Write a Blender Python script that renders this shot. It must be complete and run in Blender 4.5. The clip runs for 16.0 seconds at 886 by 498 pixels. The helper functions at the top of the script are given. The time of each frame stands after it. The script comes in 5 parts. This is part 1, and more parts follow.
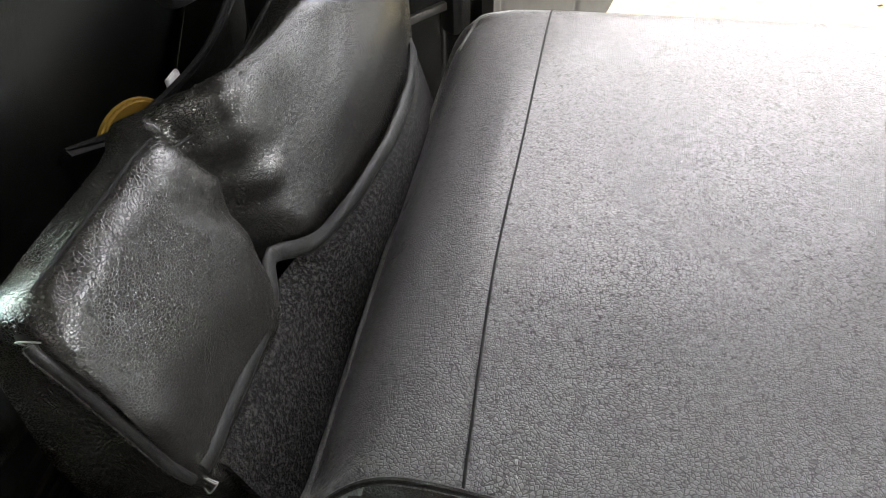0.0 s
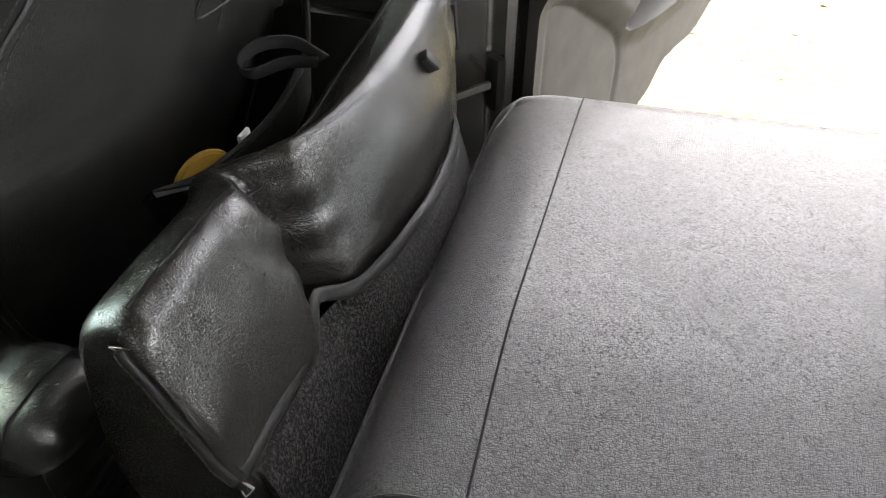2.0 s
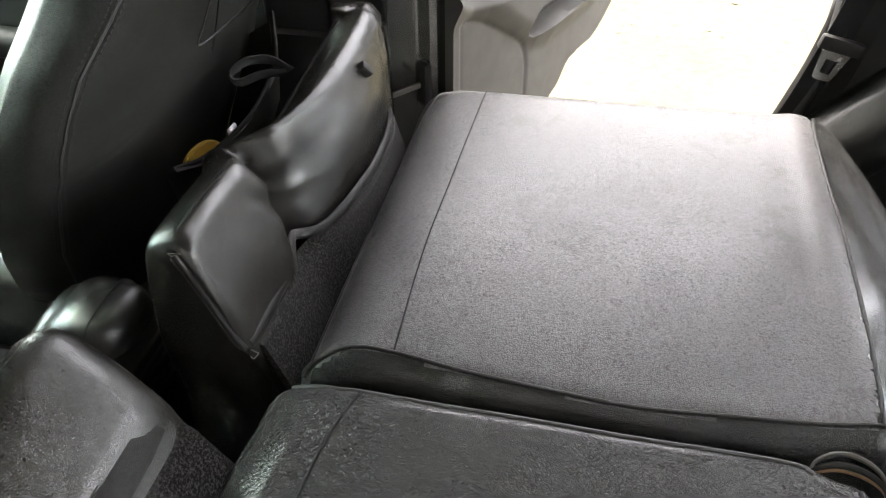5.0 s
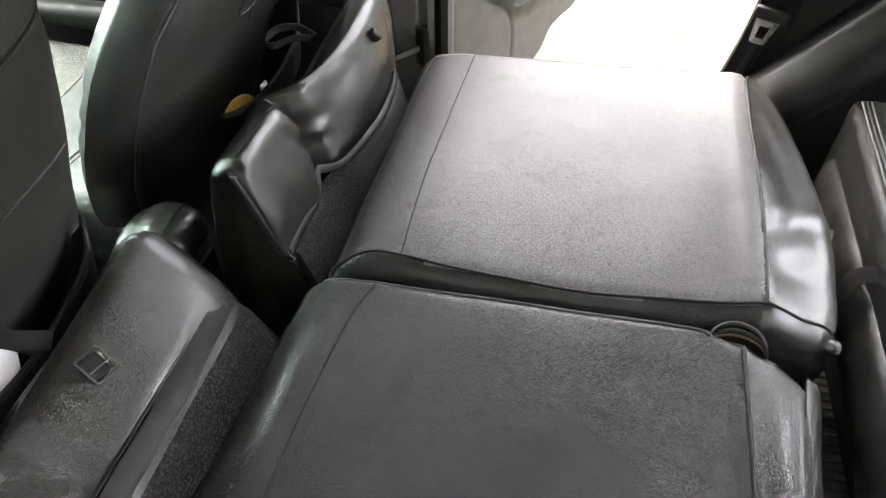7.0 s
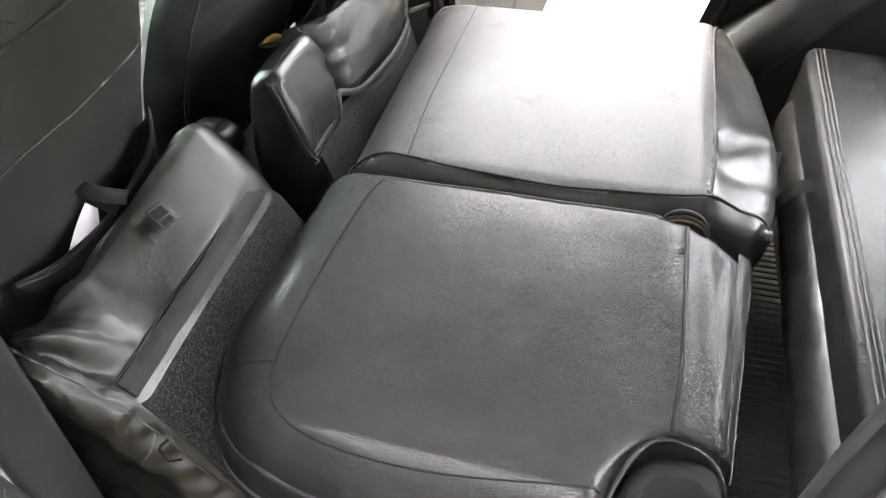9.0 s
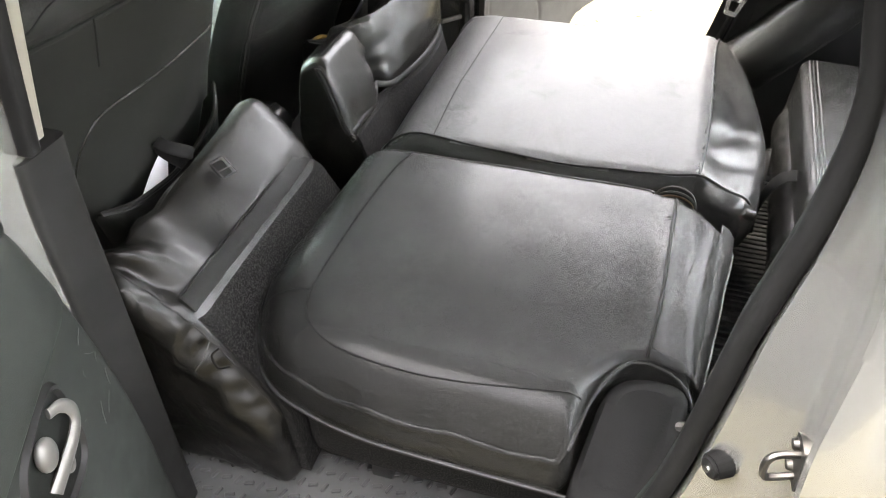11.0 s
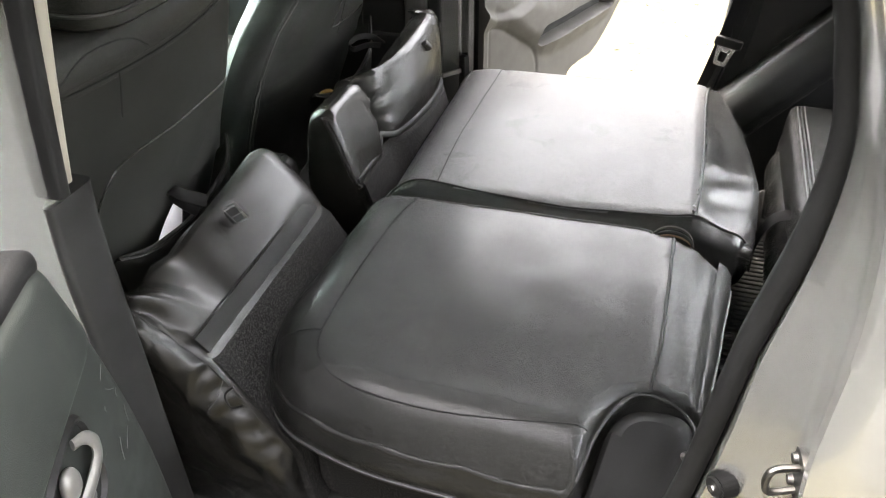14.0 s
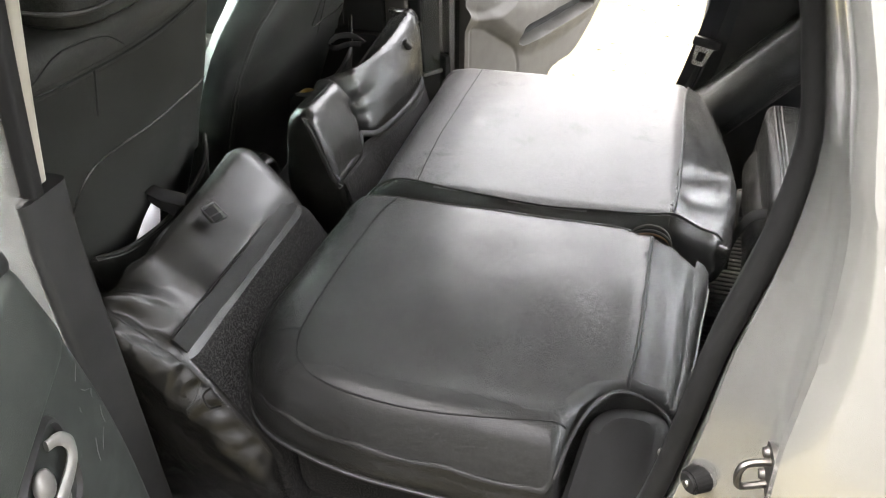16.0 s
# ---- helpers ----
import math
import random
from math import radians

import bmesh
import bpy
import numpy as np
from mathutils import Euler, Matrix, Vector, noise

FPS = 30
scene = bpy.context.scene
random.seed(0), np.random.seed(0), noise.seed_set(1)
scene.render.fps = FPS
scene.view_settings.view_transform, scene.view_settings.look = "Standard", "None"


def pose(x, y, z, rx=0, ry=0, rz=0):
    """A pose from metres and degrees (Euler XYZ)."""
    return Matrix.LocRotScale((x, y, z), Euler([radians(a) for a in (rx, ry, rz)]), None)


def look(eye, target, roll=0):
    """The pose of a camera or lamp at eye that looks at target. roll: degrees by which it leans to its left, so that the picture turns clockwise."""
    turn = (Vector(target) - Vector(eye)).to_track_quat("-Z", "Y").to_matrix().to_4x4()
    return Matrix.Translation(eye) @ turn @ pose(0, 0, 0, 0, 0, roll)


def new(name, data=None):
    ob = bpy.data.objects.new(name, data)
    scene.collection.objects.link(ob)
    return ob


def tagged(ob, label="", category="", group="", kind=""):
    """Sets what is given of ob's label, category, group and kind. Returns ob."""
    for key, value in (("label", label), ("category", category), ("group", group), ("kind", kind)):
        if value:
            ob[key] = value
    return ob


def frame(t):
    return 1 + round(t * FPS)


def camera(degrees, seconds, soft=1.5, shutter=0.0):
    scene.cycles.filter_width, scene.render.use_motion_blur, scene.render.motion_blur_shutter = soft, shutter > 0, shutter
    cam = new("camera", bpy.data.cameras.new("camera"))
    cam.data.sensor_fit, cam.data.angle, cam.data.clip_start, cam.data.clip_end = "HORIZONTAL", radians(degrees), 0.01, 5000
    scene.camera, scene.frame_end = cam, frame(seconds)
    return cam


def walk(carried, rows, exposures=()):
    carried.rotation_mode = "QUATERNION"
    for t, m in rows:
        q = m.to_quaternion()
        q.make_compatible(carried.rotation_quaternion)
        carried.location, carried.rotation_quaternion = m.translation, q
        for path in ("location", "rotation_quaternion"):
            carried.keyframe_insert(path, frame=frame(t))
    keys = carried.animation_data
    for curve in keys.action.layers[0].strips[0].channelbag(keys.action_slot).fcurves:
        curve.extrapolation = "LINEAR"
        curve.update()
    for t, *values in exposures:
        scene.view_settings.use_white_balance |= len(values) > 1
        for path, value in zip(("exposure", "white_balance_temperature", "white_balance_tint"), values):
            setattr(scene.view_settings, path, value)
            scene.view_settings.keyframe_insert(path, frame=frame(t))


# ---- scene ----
cam = camera(62.0, 16.0, 1.0)
PATH = [
    (0, (0.039, 0.027, 1.317), (-0.258, 1.383, -0.123), -2.3),
    (0.5, (0.041, 0.015, 1.328), (-0.258, 1.375, -0.108), -1.8),
    (1, (0.044, 0.001, 1.34), (-0.301, 1.382, -0.065), -1.2),
    (1.5, (0.05, -0.009, 1.355), (-0.343, 1.404, -0.004), -0.5),
    (2, (0.06, -0.03, 1.372), (-0.352, 1.412, 0.048), -0.1),
    (2.5, (0.066, -0.069, 1.388), (-0.347, 1.395, 0.089), 0.2),
    (3, (0.083, -0.11, 1.415), (-0.334, 1.369, 0.135), -0.3),
    (3.5, (0.099, -0.151, 1.438), (-0.298, 1.332, 0.156), -0.7),
    (4, (0.121, -0.207, 1.457), (-0.238, 1.291, 0.181), -1.3),
    (6.3, (0.221, -0.382, 1.597), (-0.089, 1.032, 0.216), -0.5),
    (6.5, (0.223, -0.407, 1.605), (-0.086, 1.006, 0.224), -0.6),
    (7, (0.226, -0.503, 1.633), (-0.089, 0.909, 0.252), -0.7),
    (7.5, (0.243, -0.587, 1.642), (-0.073, 0.825, 0.261), -0.4),
    (8, (0.276, -0.656, 1.651), (-0.049, 0.757, 0.274), -0.6),
    (8.5, (0.286, -0.717, 1.652), (-0.043, 0.694, 0.274), -0.4),
    (9, (0.306, -0.754, 1.653), (-0.043, 0.651, 0.273), -0.4),
    (9.5, (0.354, -0.796, 1.652), (-0.002, 0.599, 0.263), 0.4),
    (9.7, (0.375, -0.82, 1.664), (-0.001, 0.566, 0.272), 0.4),
    (12, (0.382, -0.994, 1.672), (-0.084, 0.523, 0.456), 0.1),
    (12.5, (0.381, -0.998, 1.675), (-0.091, 0.534, 0.48), -0.2),
    (13, (0.381, -0.998, 1.674), (-0.096, 0.537, 0.483), -0.6),
    (13.5, (0.379, -0.996, 1.674), (-0.098, 0.541, 0.485), -1.0),
    (14, (0.386, -0.993, 1.675), (-0.087, 0.543, 0.485), -1.1),
    (14.5, (0.382, -0.987, 1.67), (-0.073, 0.555, 0.48), -0.7),
    (15, (0.386, -0.988, 1.672), (-0.058, 0.557, 0.483), -0.3),
    (15.5, (0.389, -0.99, 1.675), (-0.044, 0.557, 0.484), -0.1),
    (16, (0.395, -0.993, 1.675), (-0.038, 0.554, 0.484), -0.4),
]
EXPOSURES = [(0, 6.24, 7400, 12), (4, 6.12, 7400, 12), (7, 6.28, 7400, 12), (9.5, 6.7, 7400, 12), (12, 6.29, 7400, 11), (16, 6.3, 7400, 11)]
walk(cam, [(t, look(eye, target, roll)) for t, eye, target, roll in PATH], EXPOSURES)

from mathutils.bvhtree import BVHTree

# ---- world, sun, exposure ----
world = bpy.data.worlds.new("world")
scene.world = world
world.use_nodes = True
wn = world.node_tree.nodes
sky = wn.new("ShaderNodeTexSky")
sky.sky_type, sky.sun_disc = "NISHITA", False
SUN = Vector((-0.38, 0.24, 1.0)).normalized()
sky.sun_elevation = math.asin(SUN.z)
sky.sun_rotation = math.atan2(SUN.x, SUN.y)
sky.air_density, sky.dust_density, sky.ozone_density = 0.6, 1.5, 0.3
pale = wn.new("ShaderNodeHueSaturation")
pale.inputs["Saturation"].default_value = 0.35
world.node_tree.links.new(sky.outputs[0], pale.inputs["Color"])
world.node_tree.links.new(pale.outputs[0], wn["Background"].inputs[0])
wn["Background"].inputs[1].default_value = 0.15
sun_data = bpy.data.lights.new("sun", "SUN")
sun_data.energy, sun_data.angle, sun_data.color = 0.5, radians(45), (1.0, 0.985, 0.96)
sun = new("sun", sun_data)
sun.matrix_world = look(SUN * 30, (0, 0, 0))


# ---- materials ----
def material(name, base, rough=0.5, metal=0.0, spec=0.5, coat=0.0):
    m = bpy.data.materials.new(name)
    m.use_nodes = True
    b = m.node_tree.nodes["Principled BSDF"]
    b.inputs["Base Color"].default_value = (*base, 1)
    b.inputs["Roughness"].default_value = rough
    b.inputs["Metallic"].default_value = metal
    b.inputs["Specular IOR Level"].default_value = spec
    b.inputs["Coat Weight"].default_value = coat
    return m, m.node_tree, b


def node(nt, kind, **values):
    n = nt.nodes.new(kind)
    for key, value in values.items():
        n.inputs[key].default_value = value
    return n


def coords(nt, scale=(1, 1, 1), turn=(0, 0, 0)):
    tc = nt.nodes.new("ShaderNodeTexCoord")
    mp = node(nt, "ShaderNodeMapping", Scale=scale, Rotation=turn)
    nt.links.new(tc.outputs["Object"], mp.inputs["Vector"])
    return mp.outputs["Vector"]


def noise_tex(nt, vec, scale, detail=3.0, rough=0.55):
    n = node(nt, "ShaderNodeTexNoise", Scale=scale, Detail=detail, Roughness=rough)
    nt.links.new(vec, n.inputs["Vector"])
    return n.outputs["Fac"]


def ramp(nt, fac, lo, hi, a, b):
    r = node(nt, "ShaderNodeMapRange")
    r.inputs["From Min"].default_value, r.inputs["From Max"].default_value = lo, hi
    r.inputs["To Min"].default_value, r.inputs["To Max"].default_value = a, b
    nt.links.new(fac, r.inputs["Value"])
    return r.outputs["Result"]


def blend(nt, fac, a, b):
    m = nt.nodes.new("ShaderNodeMix")
    m.data_type = "RGBA"
    m.inputs[6].default_value, m.inputs[7].default_value = (*a, 1), (*b, 1)
    nt.links.new(fac, m.inputs[0])
    return m.outputs[2]


def bump(nt, b, height, strength, distance, below=None):
    n = node(nt, "ShaderNodeBump", Strength=strength, Distance=distance)
    nt.links.new(height, n.inputs["Height"])
    if below:
        nt.links.new(below, n.inputs["Normal"])
    nt.links.new(n.outputs["Normal"], b.inputs["Normal"])
    return n.outputs["Normal"]


def leather(name, dark, light, rough=0.36, grain=1.0, turn=0.0, long=2.2, cell=170, lump=0.25, deep=0.00014, spec=0.72, crinkle=0.0004):
    """Grained leatherette: closed creases of uneven depth over soft unevenness, worn lighter and duller in places."""
    m, nt, b = material(name, dark, rough, 0.0, spec)
    v = coords(nt)
    g = coords(nt, (1.0, long, 1.5), (0.15, 0.1, turn))
    warp = node(nt, "ShaderNodeTexNoise", Scale=70.0, Detail=2.0)
    nt.links.new(g, warp.inputs["Vector"])
    add = nt.nodes.new("ShaderNodeVectorMath")
    add.operation = "MULTIPLY_ADD"
    nt.links.new(warp.outputs["Color"], add.inputs[0])
    add.inputs[1].default_value = (0.006, 0.006, 0.006)
    swirl = node(nt, "ShaderNodeTexNoise", Scale=8.0, Detail=1.0)
    nt.links.new(g, swirl.inputs["Vector"])
    drift = nt.nodes.new("ShaderNodeVectorMath")
    drift.operation = "MULTIPLY_ADD"
    nt.links.new(swirl.outputs["Color"], drift.inputs[0])
    drift.inputs[1].default_value = (0.035, 0.035, 0.035)
    nt.links.new(g, drift.inputs[2])
    nt.links.new(drift.outputs[0], add.inputs[2])
    cells = nt.nodes.new("ShaderNodeTexVoronoi")
    cells.feature = "DISTANCE_TO_EDGE"
    cells.inputs["Scale"].default_value = cell
    nt.links.new(add.outputs[0], cells.inputs["Vector"])
    crease = ramp(nt, cells.outputs["Distance"], 0.0, 0.16, 0.0, 1.0)
    strong = ramp(nt, noise_tex(nt, v, 11, 4, 0.6), 0.3, 0.7, 0.72 * grain, 1.0 * grain)
    mul = nt.nodes.new("ShaderNodeMath")
    mul.operation = "MULTIPLY"
    nt.links.new(crease, mul.inputs[0])
    nt.links.new(strong, mul.inputs[1])
    soft = bump(nt, b, noise_tex(nt, v, 20, 0.5), lump, 0.005)
    fold = coords(nt, (1.0, 1.7, 1.3), (0.1, 0.2, turn + 0.5))
    wide = node(nt, "ShaderNodeTexNoise", Scale=240.0, Detail=2.0, Roughness=0.55, Distortion=0.4)
    nt.links.new(fold, wide.inputs["Vector"])
    patch = nt.nodes.new("ShaderNodeMath")
    patch.operation = "MULTIPLY"
    nt.links.new(wide.outputs["Fac"], patch.inputs[0])
    nt.links.new(ramp(nt, noise_tex(nt, v, 7, 3, 0.6), 0.32, 0.62, 0.7, 1.0), patch.inputs[1])
    soft = bump(nt, b, patch.outputs[0], 1.0, crinkle, soft)
    bump(nt, b, mul.outputs[0], 1.0, deep, soft)
    worn = ramp(nt, noise_tex(nt, v, 5.5, 6, 0.66), 0.30, 0.75, 0.0, 1.0)
    hue = node(nt, "ShaderNodeMix")
    hue.data_type, hue.blend_type = "RGBA", "MULTIPLY"
    hue.inputs[0].default_value = 1.0
    nt.links.new(blend(nt, worn, dark, light), hue.inputs[6])
    both = nt.nodes.new("ShaderNodeMath")
    both.operation = "MULTIPLY"
    nt.links.new(ramp(nt, crease, 0.0, 0.8, 0.62 - 0.2 * grain, 1.05 + 0.08 * grain), both.inputs[0])
    nt.links.new(ramp(nt, wide.outputs["Fac"], 0.36, 0.64, 1.0 - 0.2 * grain, 1.0 + 0.2 * grain), both.inputs[1])
    nt.links.new(both.outputs[0], hue.inputs[7])
    nt.links.new(hue.outputs[2], b.inputs["Base Color"])
    sum_up = nt.nodes.new("ShaderNodeMath")
    sum_up.operation = "MULTIPLY_ADD"
    nt.links.new(crease, sum_up.inputs[0])
    sum_up.inputs[1].default_value = -0.08
    nt.links.new(ramp(nt, noise_tex(nt, v, 13, 6, 0.68), 0.25, 0.75, rough + 0.03, rough + 0.075), sum_up.inputs[2])
    nt.links.new(sum_up.outputs[0], b.inputs["Roughness"])
    shine = nt.nodes.new("ShaderNodeMath")
    shine.operation = "MULTIPLY"
    nt.links.new(ramp(nt, crease, 0.0, 0.9, spec * (1 - 0.55 * min(1.4, grain)), spec * 1.15), shine.inputs[0])
    nt.links.new(ramp(nt, wide.outputs["Fac"], 0.36, 0.64, 1 - 0.15 * grain, 1 + 0.15 * grain), shine.inputs[1])
    nt.links.new(shine.outputs[0], b.inputs["Specular IOR Level"])
    return m


def grained(name, base, light, rough, scale=60, strength=0.25, size=0.0015, metal=0.0, coat=0.0, spec=0.5):
    m, nt, b = material(name, base, rough, metal, spec, coat)
    v = coords(nt)
    nt.links.new(blend(nt, ramp(nt, noise_tex(nt, v, 7, 5, 0.6), 0.3, 0.7, 0, 1), base, light), b.inputs["Base Color"])
    vary = 0.015 if coat else 0.07
    nt.links.new(ramp(nt, noise_tex(nt, v, 18, 4), 0.3, 0.7, rough - vary, rough + vary), b.inputs["Roughness"])
    bump(nt, b, noise_tex(nt, v, scale, 4), strength, size)
    return m


LEATHER = leather("black_leatherette", (0.0078, 0.0079, 0.0074), (0.0112, 0.0113, 0.0107), 0.25, 1.2, 0.15, 1.25, 350, 0.025, 0.00025, 0.28, 0.00012)
# Raised grey base holds the far seat's sky sheen besides its wear.
LEATHER_WORN_SHEEN = leather("worn_sheen_leatherette", (0.048, 0.0466, 0.0478), (0.060, 0.0583, 0.060), 0.31, 1.1, 0.75, 1.2, 360, 0.025, 0.00030, 0.21, 0.00012)
LEATHER_GLOSS = leather("glossy_leatherette", (0.012, 0.012, 0.0116), (0.019, 0.019, 0.0184), 0.23, 0.7, 0.4, 1.3, 400, 0.05, 0.00012, 0.38, 0.00012)
LEATHER_SOFT = leather("crumpled_leatherette", (0.0056, 0.0054, 0.0048), (0.0084, 0.0081, 0.0072), 0.25, 0.75, 0.8, 1.2, 360, 0.03, 0.00016, 0.34, 0.00006)
LEATHER_FRONT = leather("front_seat_leatherette", (0.0080, 0.0085, 0.0077), (0.0125, 0.0130, 0.0117), 0.40, 0.7, 0.0, 1.2, 360, 0.07, 0.00026, 0.14, 0.00025)
LEATHER_HEM = leather("folded_hem_leatherette", (0.0065, 0.0065, 0.0062), (0.0105, 0.0105, 0.0100), 0.42, 0.8, 0.3, 1.2, 360, 0.06, 0.00025, 0.13, 0.0002)
PIPING = grained("seam_cord", (0.006, 0.006, 0.006), (0.011, 0.011, 0.011), 0.55, 700, 0.3, 0.0008)
PALE_CORD = grained("worn_seam_cord", (0.07, 0.07, 0.07), (0.13, 0.13, 0.128), 0.5, 700, 0.3, 0.0008)
THREAD = material("grey_thread", (0.06, 0.06, 0.06), 0.7)[0]
DARK_THREAD = material("dark_thread", (0.012, 0.012, 0.012), 0.8)[0]
PLASTIC = grained("black_plastic", (0.0085, 0.0085, 0.0083), (0.013, 0.013, 0.0127), 0.55, 900, 0.2, 0.0006, 0, 0, 0.18)
DOOR_DARK = grained("dark_door_trim", (0.016, 0.018, 0.0166), (0.022, 0.0245, 0.0225), 0.58, 700, 0.4, 0.0008, 0, 0, 0.09)
RUBBER = grained("door_rubber", (0.005, 0.005, 0.005), (0.0085, 0.0085, 0.0085), 0.72, 300, 0.25, 0.001, 0, 0, 0.12)
BEIGE = grained("grey_beige_plastic", (0.028, 0.0257, 0.0226), (0.034, 0.0314, 0.0280), 0.7, 900, 0.25, 0.0006, 0, 0, 0.25)
PAINT = grained("silver_paint", (0.255, 0.255, 0.239), (0.285, 0.285, 0.267), 0.24, 1800, 0.02, 0.0002, 0.72, 0.5)
CHROME = grained("worn_chrome", (0.62, 0.61, 0.58), (0.75, 0.74, 0.71), 0.22, 300, 0.1, 0.0005, 1.0)
SATIN = grained("satin_grey_plastic", (0.085, 0.083, 0.078), (0.11, 0.107, 0.10), 0.42, 300, 0.1, 0.0005, 0.4)
STEEL = grained("dark_steel", (0.07, 0.068, 0.065), (0.15, 0.144, 0.137), 0.42, 300, 0.2, 0.0008, 1.0)
CREAM = grained("cream_pillar_trim", (0.17, 0.158, 0.13), (0.20, 0.185, 0.155), 0.5, 500, 0.2, 0.0006)
HEADLINER = grained("headliner", (0.62, 0.61, 0.59), (0.68, 0.67, 0.65), 0.9, 500, 0.4, 0.001)
PAPER = grained("white_paper", (0.70, 0.70, 0.74), (0.78, 0.78, 0.8), 0.7, 60, 0.3, 0.002)
YELLOW = grained("yellow_plastic", (0.26, 0.15, 0.025), (0.36, 0.22, 0.04), 0.35, 120, 0.2, 0.001)
WEBBING = grained("belt_webbing", (0.006, 0.006, 0.006), (0.010, 0.010, 0.010), 0.85, 800, 0.5, 0.001, 0, 0, 0.12)
RUST = grained("rusty_steel", (0.10, 0.055, 0.03), (0.2, 0.12, 0.07), 0.6, 300, 0.4, 0.001, 0.6)
RED = material("red_plastic", (0.5, 0.02, 0.02), 0.4)[0]


def carpet_material():
    m, nt, b = material("grey_carpet", (0.03, 0.03, 0.031), 0.95, 0, 0.2)
    v = coords(nt)
    speck = noise_tex(nt, v, 300, 3, 0.75)
    nt.links.new(blend(nt, ramp(nt, speck, 0.46, 0.64, 0, 1), (0.001, 0.001, 0.001), (0.036, 0.035, 0.034)), b.inputs["Base Color"])
    bump(nt, b, speck, 0.9, 0.004)
    return m


def ground_material():
    m, nt, b = material("pale_concrete", (0.6, 0.58, 0.52), 1.0, 0, 0.05)
    v = coords(nt)
    c = blend(nt, ramp(nt, noise_tex(nt, v, 1.3, 6, 0.6), 0.3, 0.7, 0, 1), (0.040, 0.0368, 0.0225), (0.054, 0.0497, 0.031))
    mix = nt.nodes.new("ShaderNodeMix")
    mix.data_type = "RGBA"
    nt.links.new(ramp(nt, noise_tex(nt, v, 22, 6, 0.7), 0.52, 0.66, 0, 0.55), mix.inputs[0])
    nt.links.new(c, mix.inputs[6])
    mix.inputs[7].default_value = (0.026, 0.022, 0.012, 1)
    nt.links.new(mix.outputs[2], b.inputs["Base Color"])
    bump(nt, b, noise_tex(nt, v, 60, 5), 0.5, 0.01)
    return m


def glass_material(name, tint):
    m, _, b = material(name, tint, 0.0)
    b.inputs["Transmission Weight"].default_value = 1.0
    b.inputs["IOR"].default_value = 1.45
    return m


CARPET, GROUND, GLASS, GREEN_GLASS = carpet_material(), ground_material(), glass_material("window_glass", (0.96, 0.98, 0.97)), glass_material("green_glass", (0.52, 0.68, 0.63))
MAT_RUBBER = grained("rubber_mat", (0.032, 0.032, 0.0323), (0.065, 0.065, 0.0637), 0.5, 200, 0.3, 0.001)
PLASTER = grained("grey_plaster", (0.085, 0.085, 0.083), (0.11, 0.11, 0.107), 0.9, 30, 0.3, 0.004)
LEAF = grained("dry_leaf", (0.022, 0.017, 0.009), (0.04, 0.03, 0.015), 0.8, 80, 0.4, 0.002)


# ---- building helpers ----
def part(name, bm, mat, parent=None, label="", smooth=True, kind=""):
    """Links a bmesh as one mesh object, under a thing or a part where one is given."""
    bmesh.ops.recalc_face_normals(bm, faces=bm.faces)
    me = bpy.data.meshes.new(name)
    bm.to_mesh(me)
    bm.free()
    me.materials.append(mat)
    if smooth:
        me.polygons.foreach_set("use_smooth", [True] * len(me.polygons))
        me.set_sharp_from_angle(angle=radians(42))
    ob = new(name, me)
    if parent:
        ob.parent = parent
    return tagged(ob, label, kind=kind)


def thing(name, label, category, group="", at=(0, 0, 0)):
    ob = new(name)
    ob.location = at
    ob.empty_display_size = 0.05
    return tagged(ob, label, category, group)


def spline(points, n=12, closed=False):
    """A smooth line through points."""
    p = [Vector(q) for q in points]
    out, count = [], len(p)
    for i in range(count if closed else count - 1):
        a, b = p[i], p[(i + 1) % count]
        before = p[i - 1] if (i or closed) else a * 2 - b
        after = p[(i + 2) % count] if (i + 2 < count or closed) else b * 2 - a
        for k in range(n):
            s = k / n
            out.append(0.5 * ((2 * a) + (b - before) * s + (2 * before - 5 * a + 4 * b - after) * s * s + (3 * a - before - 3 * b + after) * s**3))
    if not closed:
        out.append(p[-1])
    return out


def loft(rings, bm=None, caps=True, around=True):
    """A skin over rings of equally many points."""
    bm = bm or bmesh.new()
    vs = [[bm.verts.new(p) for p in ring] for ring in rings]
    n = len(vs[0])
    for a, b in zip(vs, vs[1:]):
        for i in range(n if around else n - 1):
            j = (i + 1) % n
            bm.faces.new((a[i], a[j], b[j], b[i]))
    if caps and around:
        bm.faces.new(vs[0][::-1])
        bm.faces.new(vs[-1])
    return bm


def tube(points, r, n=8, bm=None, flat=1.0, up=None):
    """A cord along points; flat squeezes it across, up gives the squeezed direction."""
    p = [Vector(q) for q in points]
    rings = []
    side = None
    for i, q in enumerate(p):
        d = (p[min(i + 1, len(p) - 1)] - p[max(i - 1, 0)]).normalized()
        ref = Vector(up) if up else (side if side else (Vector((0, 0, 1)) if abs(d.z) < 0.9 else Vector((1, 0, 0))))
        w = (ref - d * ref.dot(d)).normalized()
        side = w
        u = d.cross(w)
        rad = r(i / (len(p) - 1)) if callable(r) else r
        rings.append([q + (u * math.cos(a) + w * math.sin(a) * flat) * rad for a in (2 * math.pi * k / n for k in range(n))])
    return loft(rings, bm)


